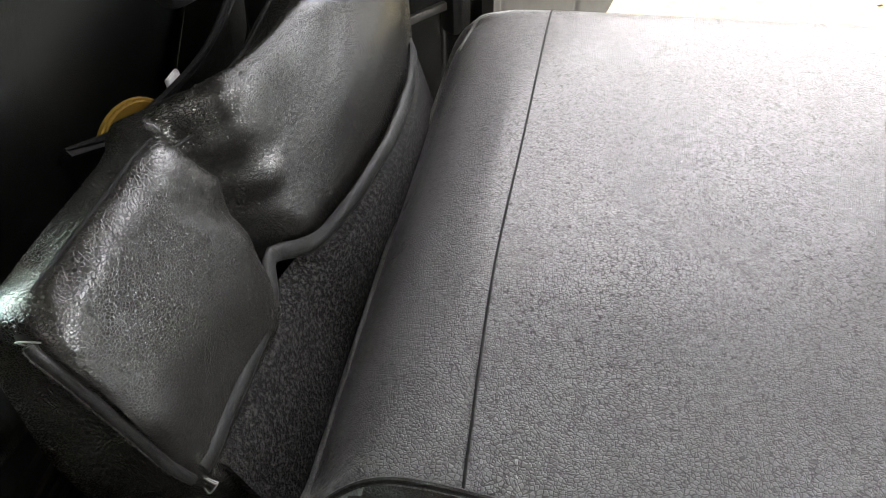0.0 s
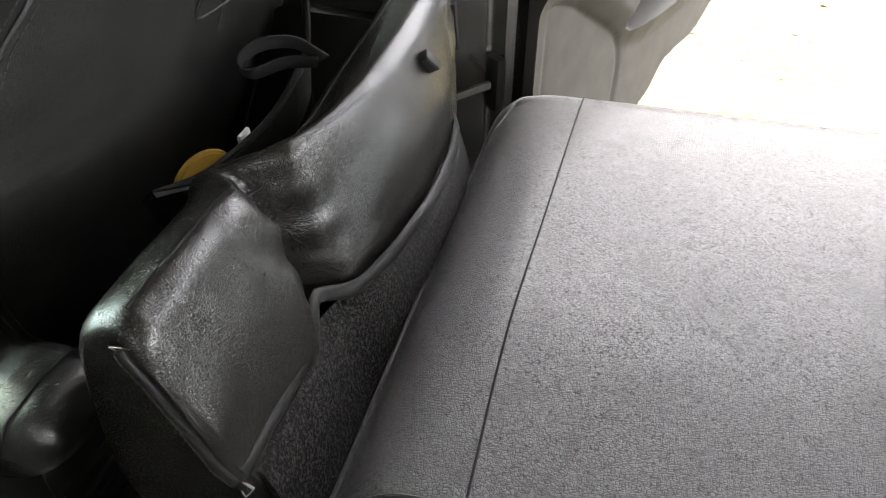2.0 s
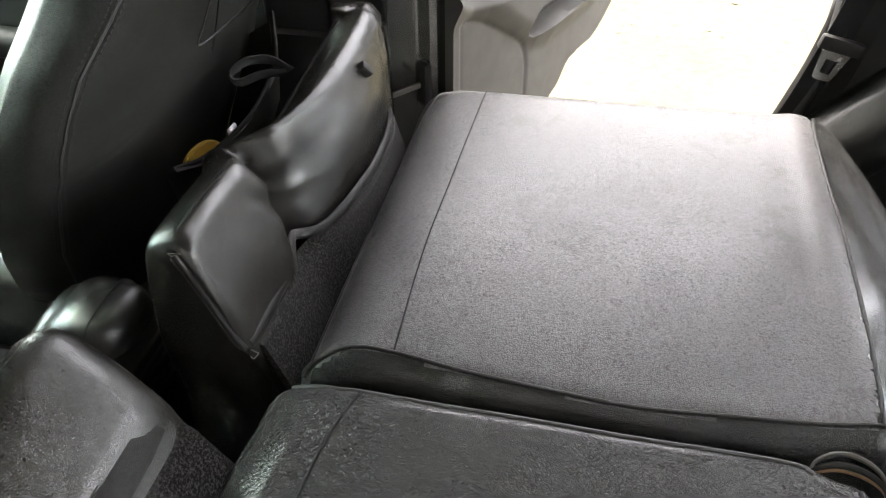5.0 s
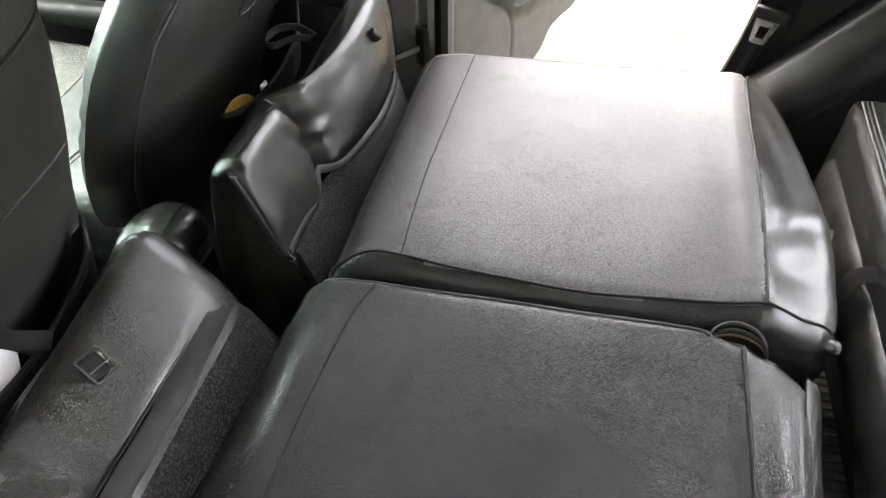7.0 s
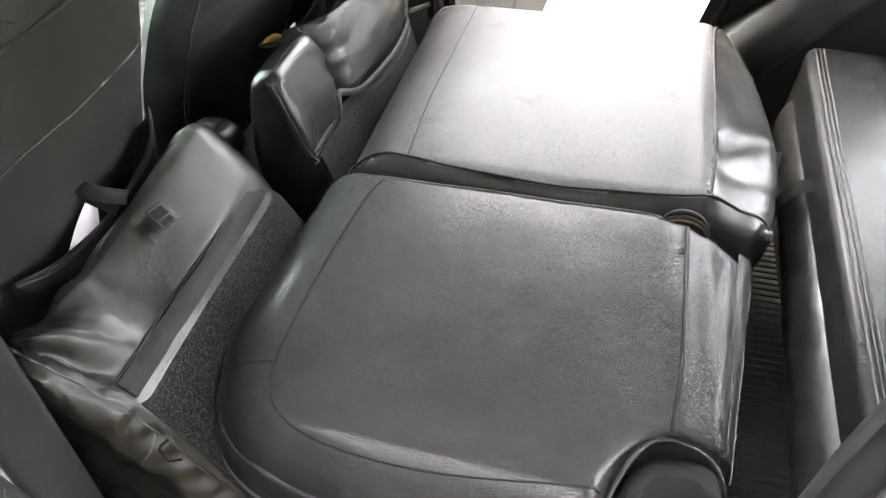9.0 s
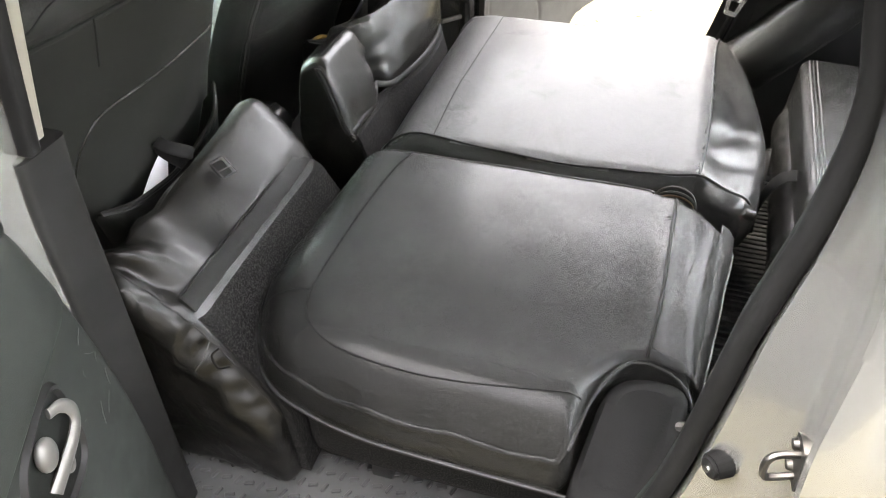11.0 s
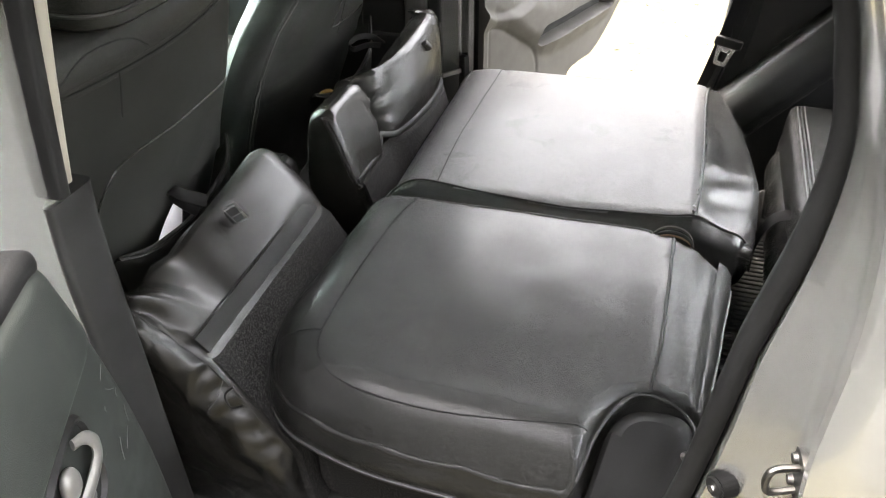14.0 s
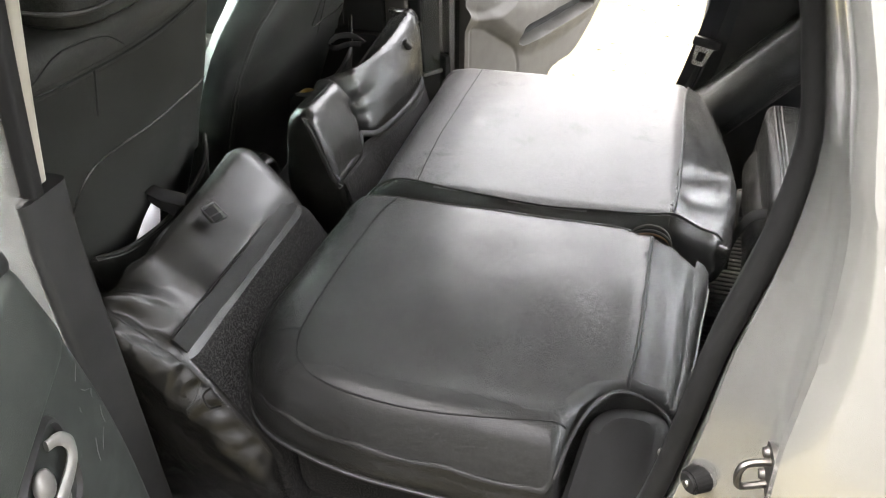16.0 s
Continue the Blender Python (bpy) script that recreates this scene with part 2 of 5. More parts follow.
def ribbon(points, width, thick, across, bm=None):
    """A strap of rectangular section; across is its width's direction."""
    p = [Vector(q) for q in points]
    rings = []
    for i, q in enumerate(p):
        d = (p[min(i + 1, len(p) - 1)] - p[max(i - 1, 0)]).normalized()
        w = Vector(across(i / (len(p) - 1)) if callable(across) else across)
        w = (w - d * w.dot(d)).normalized()
        u = d.cross(w)
        rings.append([q + w * width / 2 * a + u * thick / 2 * b for a, b in ((-1, -0.6), (-0.9, -1), (0.9, -1), (1, -0.6), (1, 0.6), (0.9, 1), (-0.9, 1), (-1, 0.6))])
    return loft(rings, bm)


def rbox(x0, x1, y0, y1, z0, z1, r=0.005, seg=2, bm=None):
    """A box with rounded edges."""
    own = bmesh.new()
    bmesh.ops.create_cube(own, size=1, matrix=Matrix.Translation(((x0 + x1) / 2, (y0 + y1) / 2, (z0 + z1) / 2)) @ Matrix.Diagonal((x1 - x0, y1 - y0, z1 - z0, 1)))
    r = min(r, 0.48 * min(x1 - x0, y1 - y0, z1 - z0))
    if r > 0:
        bmesh.ops.bevel(own, geom=own.edges[:], offset=r, segments=seg, profile=0.5, affect="EDGES")
    return merge(own, bm)


def merge(own, bm, m=None):
    if m:
        bmesh.ops.transform(own, matrix=m, verts=own.verts)
    if bm is None:
        return own
    me = bpy.data.meshes.new("scratch")
    own.to_mesh(me)
    own.free()
    bm.from_mesh(me)
    bpy.data.meshes.remove(me)
    return bm


def rounded(corners, n=8):
    """A closed outline from corners (x, y, radius)."""
    out, count = [], len(corners)
    for i, (x, y, r) in enumerate(corners):
        p, a, b = Vector((x, y)), Vector(corners[i - 1][:2]), Vector(corners[(i + 1) % count][:2])
        u, v = (a - p).normalized(), (b - p).normalized()
        s, e = p + u * r, p + v * r
        for k in range(n + 1):
            t = k / n
            out.append((1 - t) ** 2 * s + 2 * t * (1 - t) * p + t * t * e)
    return out


def even(line, step, closed=True):
    """The line again, with points at equal steps."""
    p = [Vector(q) for q in line] + ([Vector(line[0])] if closed else [])
    cum = [0.0]
    for a, b in zip(p, p[1:]):
        cum.append(cum[-1] + (b - a).length)
    n = max(3, round(cum[-1] / step))
    out, k = [], 0
    for i in range(n if closed else n + 1):
        s = cum[-1] * i / n
        while k < len(cum) - 2 and cum[k + 1] < s:
            k += 1
        f = (s - cum[k]) / max(cum[k + 1] - cum[k], 1e-9)
        out.append(p[k].lerp(p[k + 1], f))
    return out


def pad(outline, top, bottom, edge, step=0.012, waist=0.0, lumps=None):
    """A padded slab. outline: plan; top(x, y): height; edge(p, normal): how far in and how far down its rim rounds."""
    line = even(outline, step)
    n = len(line)
    area = sum(line[i - 1].x * line[i].y - line[i].x * line[i - 1].y for i in range(n))
    if area < 0:
        line.reverse()
    norm = []
    for i in range(n):
        d = line[(i + 1) % n] - line[i - 1]
        norm.append(Vector((d.y, -d.x)).normalized())
    for _ in range(3):
        norm = [(norm[i - 1] + norm[i] * 2 + norm[(i + 1) % n]).normalized() for i in range(n)]
    size = [edge(p, q) for p, q in zip(line, norm)]
    for _ in range(6):
        size = [tuple((size[i - 1][k] + 2 * size[i][k] + size[(i + 1) % n][k]) / 4 for k in (0, 1)) for i in range(n)]
    rings = []
    rim = [top(*(p - q * s[0])) - s[1] for p, q, s in zip(line, norm, size)]
    for f in (0.0, 0.04, 0.2, 0.4, 0.6, 0.8):
        swell = waist * math.sin(math.pi * min(1, f + 0.08)) - (0.008 if f == 0 else 0)
        rings.append([(*(p + q * swell), bottom + (z - bottom) * f) for p, q, z in zip(line, norm, rim)])
    for k in range(0, 11):
        a = math.pi / 2 * k / 10
        rings.append([(*(p - q * s[0] * (1 - math.cos(a))), z + s[1] * math.sin(a)) for p, q, s, z in zip(line, norm, size, rim)])
    inner = [Vector(p[:2]) for p in rings[-1]]
    c = sum(inner, Vector((0, 0))) / n
    reach = max((p - c).length for p in inner)
    count = int(reach / step)
    for k in range(1, count):
        f = 1 - k / count
        rings.append([(*(c + (p - c) * f), top(*(c + (p - c) * f))) for p in inner])
    bm = bmesh.new()
    vs = [[bm.verts.new(p) for p in ring] for ring in rings]
    for a, b in zip(vs, vs[1:]):
        for i in range(n):
            j = (i + 1) % n
            bm.faces.new((a[i], a[j], b[j], b[i]))
    mid = bm.verts.new((*c, top(*c)))
    for i in range(n):
        bm.faces.new((vs[-1][i], vs[-1][(i + 1) % n], mid))
    bm.faces.new(vs[0][::-1])
    if lumps:
        swell_by(bm, lumps)
    return bm


def split_off(bm, test):
    """Takes the faces whose middle passes the test out of bm and returns them as a bmesh of their own."""
    own = bm.copy()
    bmesh.ops.delete(own, geom=[f for f in own.faces if not test(f.calc_center_median())], context="FACES")
    bmesh.ops.delete(bm, geom=[f for f in bm.faces if test(f.calc_center_median())], context="FACES")
    return own


def swell_by(bm, f):
    """Moves every point along its normal by f(place)."""
    bm.normal_update()
    for v, d in [(v, f(v.co)) for v in bm.verts]:
        v.co += v.normal * d


def wave(p, scale, seed=0.0):
    return noise.noise(Vector((p.x * scale + seed, p.y * scale + seed * 0.7, p.z * scale)))


def drape(bm, points, way=(0, 0, -1), lift=0.0005, start=0.3):
    """Lays a line onto a mesh along a direction."""
    tree = BVHTree.FromBMesh(bm)
    way = Vector(way).normalized()
    out = []
    for p in points:
        p = Vector(p)
        hit = tree.ray_cast(p - way * start, way)[0]
        if hit:
            out.append(hit - way * lift)
    return out


def stitches(line, length=0.0045, gap=0.003, r=0.0007, bm=None):
    """A row of short threads along a line."""
    bm = bm or bmesh.new()
    p = even(line, 0.001, False)
    step = max(1, round((length + gap) / 0.001))
    for i in range(0, len(p) - step, step):
        a, b = p[i], p[i + max(2, round(length / 0.001))] if i + round(length / 0.001) < len(p) else p[-1]
        tube([a, a.lerp(b, 0.5) + Vector((0, 0, r * 0.6)), b], r, 5, bm)
    return bm


# ---- ground and distance ----
def ground():
    bm = bmesh.new()
    bmesh.ops.create_grid(bm, x_segments=40, y_segments=40, size=400)
    return part("ground", bm, GROUND, None, "pale sunlit concrete yard with scattered dry leaves", kind="structure")


ground()


# Unseen walls, added on both sides to keep low sky light off the seats.
def skyblock_wall(name, y, high):
    bm = rbox(-9.0, 9.0, y - 0.1, y + 0.1, -0.05, high, 0.02)
    part(name, bm, PLASTER, None, "unseen plain grey wall added to block low sky light", kind="structure")


skyblock_wall("wall_skyblock_near", -2.35, 3.6)
skyblock_wall("wall_skyblock_far", 6.6, 3.6)


def leaf_litter():
    rng = random.Random(4)
    bm = bmesh.new()
    for _ in range(420):
        x, y = rng.uniform(-1.5, 4.5), rng.uniform(1.3, 6.5)
        a, s = rng.uniform(0, 6.3), rng.uniform(0.008, 0.022)
        m = Matrix.Translation((x, y, 0.004)) @ Euler((rng.uniform(-0.3, 0.3), rng.uniform(-0.3, 0.3), a)).to_matrix().to_4x4()
        ring = [m @ Vector(q) for q in ((-s, 0, 0), (-s * 0.3, s * 0.4, 0.003), (s * 0.5, s * 0.32, 0.002), (s, 0, 0.004), (s * 0.4, -s * 0.36, 0.002), (-s * 0.4, -s * 0.3, 0.003))]
        top = [bm.verts.new(p) for p in ring]
        low = [bm.verts.new(p - Vector((0, 0, 0.002))) for p in ring]
        bm.faces.new(top)
        bm.faces.new(low[::-1])
        for i in range(6):
            bm.faces.new((top[i], low[i], low[(i + 1) % 6], top[(i + 1) % 6]))
    tagged(part("leaf_litter", bm, LEAF, None, "small dry brown leaves scattered on the concrete", kind="stuff"), category="leaves")


leaf_litter()

# ---- the car's shell ----
FLOOR, NEAR, FAR = 0.50, -0.46, 0.96


def shell():
    bm = rbox(-1.9, 1.75, NEAR - 0.12, FAR + 0.12, 0.40, FLOOR - 0.012, 0.01)
    part("floor", bm, CARPET, None, "dark carpeted steel floor of the car", kind="structure")
    bm = bmesh.new()
    rings = []
    for k in range(17):
        x = -0.95 + 2.65 * k / 16
        ring = []
        for j in range(13):
            u = -1 + 2 * j / 12
            ring.append((x, 0.25 + 0.75 * u, 1.80 - 0.07 * abs(u) ** 3 - 0.05 * ((x - 0.2) / 1.4) ** 2))
        rings.append(ring)
    under = [[(x, y, z - 0.045) for x, y, z in r] for r in rings]
    loft([r + u[::-1] for r, u in zip(rings, under)], bm)
    part("ceiling", bm, HEADLINER, None, "pale fabric headliner under the steel roof", kind="structure")
    for name, y0, y1 in (("wall_near", NEAR - 0.13, NEAR - 0.005), ("wall_far", FAR + 0.005, FAR + 0.13)):
        bm = rbox(-0.36, 1.75, y0, y1, 0.28, 0.47, 0.02)
        sill = 0.97 if y0 < 0 else 1.11
        rbox(0.80, 1.75, y0 + 0.02, y1 - 0.02, 0.472, sill, 0.03, 2, bm)
        rbox(-1.6, 1.75, y0 + 0.02, y1 - 0.02, 1.695, 1.78, 0.025, 2, bm)
        rbox(1.60, 1.75, y0 + 0.02, y1 - 0.02, sill + 0.002, 1.693, 0.02, 2, bm)
        rbox(-1.9, -1.2, y0 + 0.02, y1 - 0.02, 0.30, 1.05, 0.02, 2, bm)
        part(name, bm, PAINT, None, "silver painted steel side of the car", kind="structure")
    bm = rbox(1.66, 1.78, NEAR - 0.05, FAR + 0.05, 0.34, 1.10, 0.02)
    part("wall_rear", bm, PLASTIC, None, "dark inner panel of the closed tailgate", kind="structure")
    bm = rbox(-1.75, -1.35, NEAR + 0.02, FAR - 0.02, 0.52, 1.08, 0.08, 4)
    part("wall_front", bm, PLASTIC, None, "dark dashboard and front bulkhead", kind="structure")
    # glass
    for name, ring in (
        ("window_front", [(-1.70, NEAR, 1.09), (-1.70, FAR, 1.09), (-0.95, FAR - 0.08, 1.735), (-0.95, NEAR + 0.08, 1.735)]),
        ("window_rear", [(1.70, FAR, 1.11), (1.70, NEAR, 1.11), (1.66, NEAR + 0.08, 1.70), (1.66, FAR - 0.08, 1.70)]),
        ("window_quarter_near", [(0.63, NEAR - 0.06, 0.98), (1.58, NEAR - 0.06, 0.98), (1.58, NEAR - 0.06, 1.69), (0.58, NEAR - 0.06, 1.69)]),
        ("window_quarter_far", [(0.63, FAR + 0.06, 1.12), (1.58, FAR + 0.06, 1.12), (1.58, FAR + 0.06, 1.69), (0.58, FAR + 0.06, 1.69)]),
    ):
        bm = bmesh.new()
        p = [Vector(q) for q in ring]
        nrm = (p[1] - p[0]).cross(p[3] - p[0]).normalized() * 0.004
        loft([[q - nrm for q in p], [q + nrm for q in p]], bm)
        ob = part(name, bm, GREEN_GLASS if name == "window_front" else GLASS, None, "clear car window glass", smooth=False, kind="structure")
        ob.visible_shadow = name == "window_front"


shell()


def pillar_b(side, name):
    """A door post with its paint, rubber seal and inner trim. side: -1 near, 1 far."""
    y = NEAR if side < 0 else FAR
    root = tagged(new(name), "silver door post with cream trim and black rubber seal", kind="structure")

    def post(x0, x1, d0, d1, z0, z1, lean=0.10, drift=0.0):
        """Rounded upright bar; lean: how much further in its top is."""
        rings = []
        for k in range(13):
            f = k / 12
            z = z0 + (z1 - z0) * f
            inn = lean * max(0, (z - 1.15) / 0.6) ** 1.3
            a, b = x0 + drift * f, x1 + drift * f
            r = min(0.012, (b - a) * 0.3, abs(d1 - d0) * 0.3)
            ring = []
            for p in rounded([(a, d0, r), (b, d0, r), (b, d1, r), (a, d1, r)], 3):
                ring.append((p.x, y + side * (p.y - inn), z))
            rings.append(ring)
        return loft(rings)

    if side < 0:
        part("steel_post", post(-0.36, -0.248, -0.02, 0.13, 0.40, 1.70, 0.10, 0.02), PAINT, root, "silver painted steel")
        part("rubber_seal", post(-0.246, -0.218, -0.012, 0.006, 1.24, 1.70, 0.10, 0.02), RUBBER, root, "black rubber seal")
        part("trim_upper", post(-0.37, -0.242, -0.044, -0.024, 1.235, 1.69, 0.10, 0.045), CREAM, root, "cream plastic trim")
        part("trim_lower", post(-0.37, -0.236, -0.060, 0.016, 0.505, 1.232, 0.10, 0.008), PLASTIC, root, "black plastic trim")
    else:
        part("steel_post", post(-0.31, -0.145, -0.01, 0.13, 0.40, 1.70, 0.10, 0.0), PAINT, root, "silver painted steel")
        part("rubber_seal", post(-0.235, -0.205, -0.030, -0.008, 0.50, 1.70, 0.10, 0.0), RUBBER, root, "black rubber seal")
        part("door_rubber", post(-0.143, -0.083, 0.004, 0.06, 0.45, 1.25, 0.10, 0.0), RUBBER, root, "black rubber door edge")
        part("trim_upper", post(-0.300, -0.240, -0.050, -0.012, 0.93, 1.69, 0.10, 0.0), BEIGE, root, "grey plastic trim")
        part("belt_cover", post(-0.43, -0.302, -0.045, 0.0, 0.93, 1.69, 0.10, 0.0), PLASTIC, root, "black plastic belt cover")
        part("trim_lower", post(-0.42, -0.245, -0.065, -0.012, 0.505, 0.928, 0.10, 0.0), PLASTIC, root, "black plastic trim")
    return root


pillar_near = pillar_b(-1, "door_post_near")
pillar_far = pillar_b(1, "door_post_far")


def quarter(side, name):
    """The rear edge of a door opening: jamb, rubber seal and outer panel."""
    y = NEAR if side < 0 else FAR
    back = 0.0 if side < 0 else 0.06
    # Far jamb made black in place of the silver the belt should hide.
    root = tagged(new(name), "silver painted rear door jamb with black rubber seal" if side < 0 else "rear door jamb with rubber seal, blacked out in place of silver paint", kind="structure")
    path = spline([(0.16, 0.47), (0.32, 0.58), (0.42, 0.74), (0.464, 0.88), (0.485, 1.0), (0.501, 1.18), (0.513, 1.25), (0.525, 1.31), (0.532, 1.375), (0.531, 1.42), (0.522, 1.46), (0.508, 1.51), (0.47, 1.60), (0.40, 1.70)], 6)

    def inn(z):
        return 0.10 * max(0, (z - 1.15) / 0.6) ** 1.3

    rows = []
    for p in path:
        x, z = p.x + back, p.y
        i = inn(z)
        g = max(0.0, min(1.15, (1.43 - z) / 0.27))
        wide = 1.0 if z < 1.10 else (1.0 if side < 0 else 0.30)
        rows.append([(x + a * g + (e if e < 0.2 else e * wide), y + side * (b - i), z) for a, b, e in ((0.0, -0.03, 0.03), (0.0, 0.0, 0.012), (0.010, 0.018, 0.004), (0.052, 0.050, 0.004), (0.064, 0.070, 0.006), (0.060, 0.094, 0.008), (0.046, 0.108, 0.006), (0.046, 0.121, 0.006), (0.066, 0.136, 0.010), (0.085, 0.142, 0.016), (0.12, 0.143, 0.10), (0.2, 0.146, 0.60), (0.2, 0.10, 0.60), (0.1, 0.06, 0.09), (0.09, 0.0, 0.05))])
    part("jamb", loft(rows), PAINT if side < 0 else PLASTIC, root, "silver painted steel jamb" if side < 0 else "jamb blacked out in place of silver paint")
    part("rubber_seal", tube([(p.x + back, y + side * (0.004 - inn(p.y)), p.y) for p in path], 0.0125, 12, None, 0.9), RUBBER, root, "black rubber door seal")
    part("inner_trim", tube([(p.x + back + 0.010, y + side * (-0.022 - inn(p.y)), p.y) for p in path], 0.014, 10), DOOR_DARK if side < 0 else PLASTIC, root, "black plastic trim edge")
    return root


quarter_near = quarter(-1, "door_jamb_near")
quarter_far = quarter(1, "door_jamb_far")


def striker():
    t = thing("door_striker", "worn chrome door striker bolted to the silver jamb", "door striker", at=(0.564, -0.522, 1.126))
    outline = rounded([(-0.014, -0.028, 0.006), (0.014, -0.022, 0.006), (0.016, 0.022, 0.006), (0.004, 0.030, 0.008), (-0.014, 0.026, 0.006)], 4)
    part("plate", loft([[(d, p.x, p.y) for p in outline] for d in (0.004, -0.003)]), STEEL, t, "dark steel plate")
    bm = tube(spline([(-0.003, -0.004, 0.015), (-0.018, -0.006, 0.016), (-0.027, -0.008, 0.013), (-0.030, -0.009, 0.0), (-0.027, -0.008, -0.013), (-0.018, -0.006, -0.016), (-0.003, -0.004, -0.015)], 5), 0.0035, 8)
    part("loop", bm, STEEL, t, "worn steel loop")
    for z in (0.016, -0.014):
        bm = bmesh.new()
        bmesh.ops.create_cone(bm, cap_ends=True, segments=12, radius1=0.006, radius2=0.0045, depth=0.004, matrix=Matrix.Translation((-0.005, 0.006, z)) @ Euler((0, -math.pi / 2, 0)).to_matrix().to_4x4())
        part("bolt", bm, STEEL, t)
    t.rotation_euler = (0, radians(-6), radians(8))
    b = thing("door_bump_stop", "round black rubber bump stop on the silver jamb", "bump stop", at=(0.514, -0.490, 1.052))
    bm = bmesh.new()
    bmesh.ops.create_cone(bm, cap_ends=True, segments=20, radius1=0.016, radius2=0.013, depth=0.022, matrix=Euler((0, -math.pi / 2, 0)).to_matrix().to_4x4())
    bmesh.ops.bevel(bm, geom=bm.edges[:], offset=0.003, segments=2, affect="EDGES")
    part("rubber", bm, RUBBER, b)
    bm = bmesh.new()
    bmesh.ops.create_cone(bm, cap_ends=True, segments=12, radius1=0.0045, radius2=0.004, depth=0.004, matrix=Matrix.Translation((-0.012, 0, 0)) @ Euler((0, -math.pi / 2, 0)).to_matrix().to_4x4())
    part("screw", bm, CHROME, b)
    b.rotation_euler = (0, 0, radians(38))


striker()


def door(side, name, label, m):
    """An open rear door, built closed along +x from its hinge, inner face towards -y * side, then turned by m."""
    root = tagged(new(name), label, kind="structure")
    root.matrix_world = m
    s = side
    dark = s < 0
    top = 1.262 if dark else 1.15
    if dark:
        corners = [(-0.055, 0.44, 0.02), (0.48, 0.42, 0.10), (0.56, 0.58, 0.12), (0.68, 0.66, 0.06), (0.82, 0.80, 0.08), (0.86, top, 0.03), (0.045, top, 0.03), (0.0, 1.12, 0.10), (-0.048, 0.90, 0.12)]
    else:
        corners = [(-0.05, 0.42, 0.02), (0.22, 0.42, 0.06), (0.33, 0.60, 0.05), (0.415, 0.625, 0.03), (0.46, 0.676, 0.03), (0.61, 0.678, 0.05), (0.735, 0.762, 0.06), (0.84, 0.88, 0.06), (0.86, top, 0.03), (-0.05, top, 0.02)]
    line = even(rounded(corners, 6), 0.02)
    c = Vector((0.38, 0.85))

    def slab(inset, levels, mat, nm, lb):
        rings = []
        for d, f in levels:
            rings.append([((q := p + (c - p).normalized() * (f + inset)).x, s * d, q.y) for p in line])
        return part(nm, loft(rings), mat, root, lb)

    slab(0.0, ((0.040, 0.010), (0.050, 0.0), (0.12, 0.0), (0.135, 0.02)), PAINT, "outer_skin", "silver painted door skin")
    if dark:
        slab(0.004, ((0.039, 0.0), (0.012, 0.002), (0.004, 0.008), (0.0, 0.020)), DOOR_DARK, "inner_panel", "dark moulded inner panel")

    def relief(ring, levels, mat, nm, lb, owner=None):
        mid = sum((Vector(p) for p in ring), Vector((0, 0))) / len(ring)
        rings = [[((q := mid + (Vector(p) - mid) * f).x, s * d, q.y) for p in ring] for d, f in levels]
        return part(nm, loft(rings), mat, owner or root, lb)

    if not dark:
        # one moulded panel: armrest swell over a curved crease, deep pull slot, upper pocket, speaker panel with its joint
        crease = [(-0.06, 0.966), (0.009, 0.966), (0.059, 0.940), (0.18, 0.853), (0.264, 0.802), (0.33, 0.785), (0.45, 0.784), (0.64, 0.795), (0.90, 0.84)]
        cu, cw = [p[0] for p in crease], [p[1] for p in crease]
        ring = [Vector(p) for p in even(rounded([(-0.02, 0.40, 0.02), (0.205, 0.44, 0.03), (0.247, 0.66, 0.05), (0.245, 0.785, 0.05), (0.199, 0.832, 0.03), (0.036, 0.936, 0.035), (-0.02, 0.948, 0.01)], 6), 0.01)]

        def step(v, width):
            f = max(0.0, min(1.0, v / width))
            return f * f * (3 - 2 * f)

        def signed(u, w):
            p = Vector((u, w))
            inside = False
            for q, r in zip(ring, ring[1:] + ring[:1]):
                if (q.y > w) != (r.y > w) and u < (r.x - q.x) * (w - q.y) / (r.y - q.y) + q.x:
                    inside = not inside
            gap = min((p - q).length for q in ring)
            return gap if inside else -gap

        def depth(u, w):
            over = w - float(np.interp(u, cu, cw))
            swell = step(over + 0.03, 0.075) * step(1.02 - w + 0.35 * max(0, 0.3 - u), 0.06 + 0.05 * (u > 0.1)) * step(0.80 - u, 0.12)
            d = -0.024 * swell
            mid = 0.852 + 0.02 * max(0, u - 0.25)
            half = 0.033 * math.sqrt(max(0.0, 1 - (max(0.0, 0.262 - u) / 0.042) ** 2)) if u > 0.22 else 0.0
            slot = step(half - abs(w - mid), 0.010) * step(0.70 - u, 0.03)
            d += 0.058 * slot
            up = (0.085 * math.sqrt(max(0.0, 1 - ((u - 0.09) / 0.16) ** 2)) + w - 1.035) if abs(u - 0.09) < 0.16 else -1
            d += 0.022 * step(up, 0.03) * step(1.10 - w, 0.04)
            g = signed(u, w) if u < 0.27 and w < 0.97 else -1
            d += 0.003 * step(g + 0.006, 0.012) + 0.003 * math.exp(-((g) / 0.006) ** 2)
            return d

        border = [Vector(p) for p in even(rounded(corners, 8), 0.004)]
        bx, by = np.array([p.x for p in border]), np.array([p.y for p in border])
        bm = bmesh.new()
        cells, pitch = {}, 0.0042
        nu, nw = int(0.93 / pitch), int(0.75 / pitch)
        uu = -0.055 + pitch * np.arange(nu + 1)
        inside = np.zeros((nu + 1, nw + 1), bool)
        for r in range(nw + 1):
            w = 0.412 + pitch * r
            for k in range(len(border)):
                q, p = border[k - 1], border[k]
                if (q.y > w) != (p.y > w):
                    inside[:, r] ^= uu < (p.x - q.x) * (w - q.y) / (p.y - q.y) + q.x

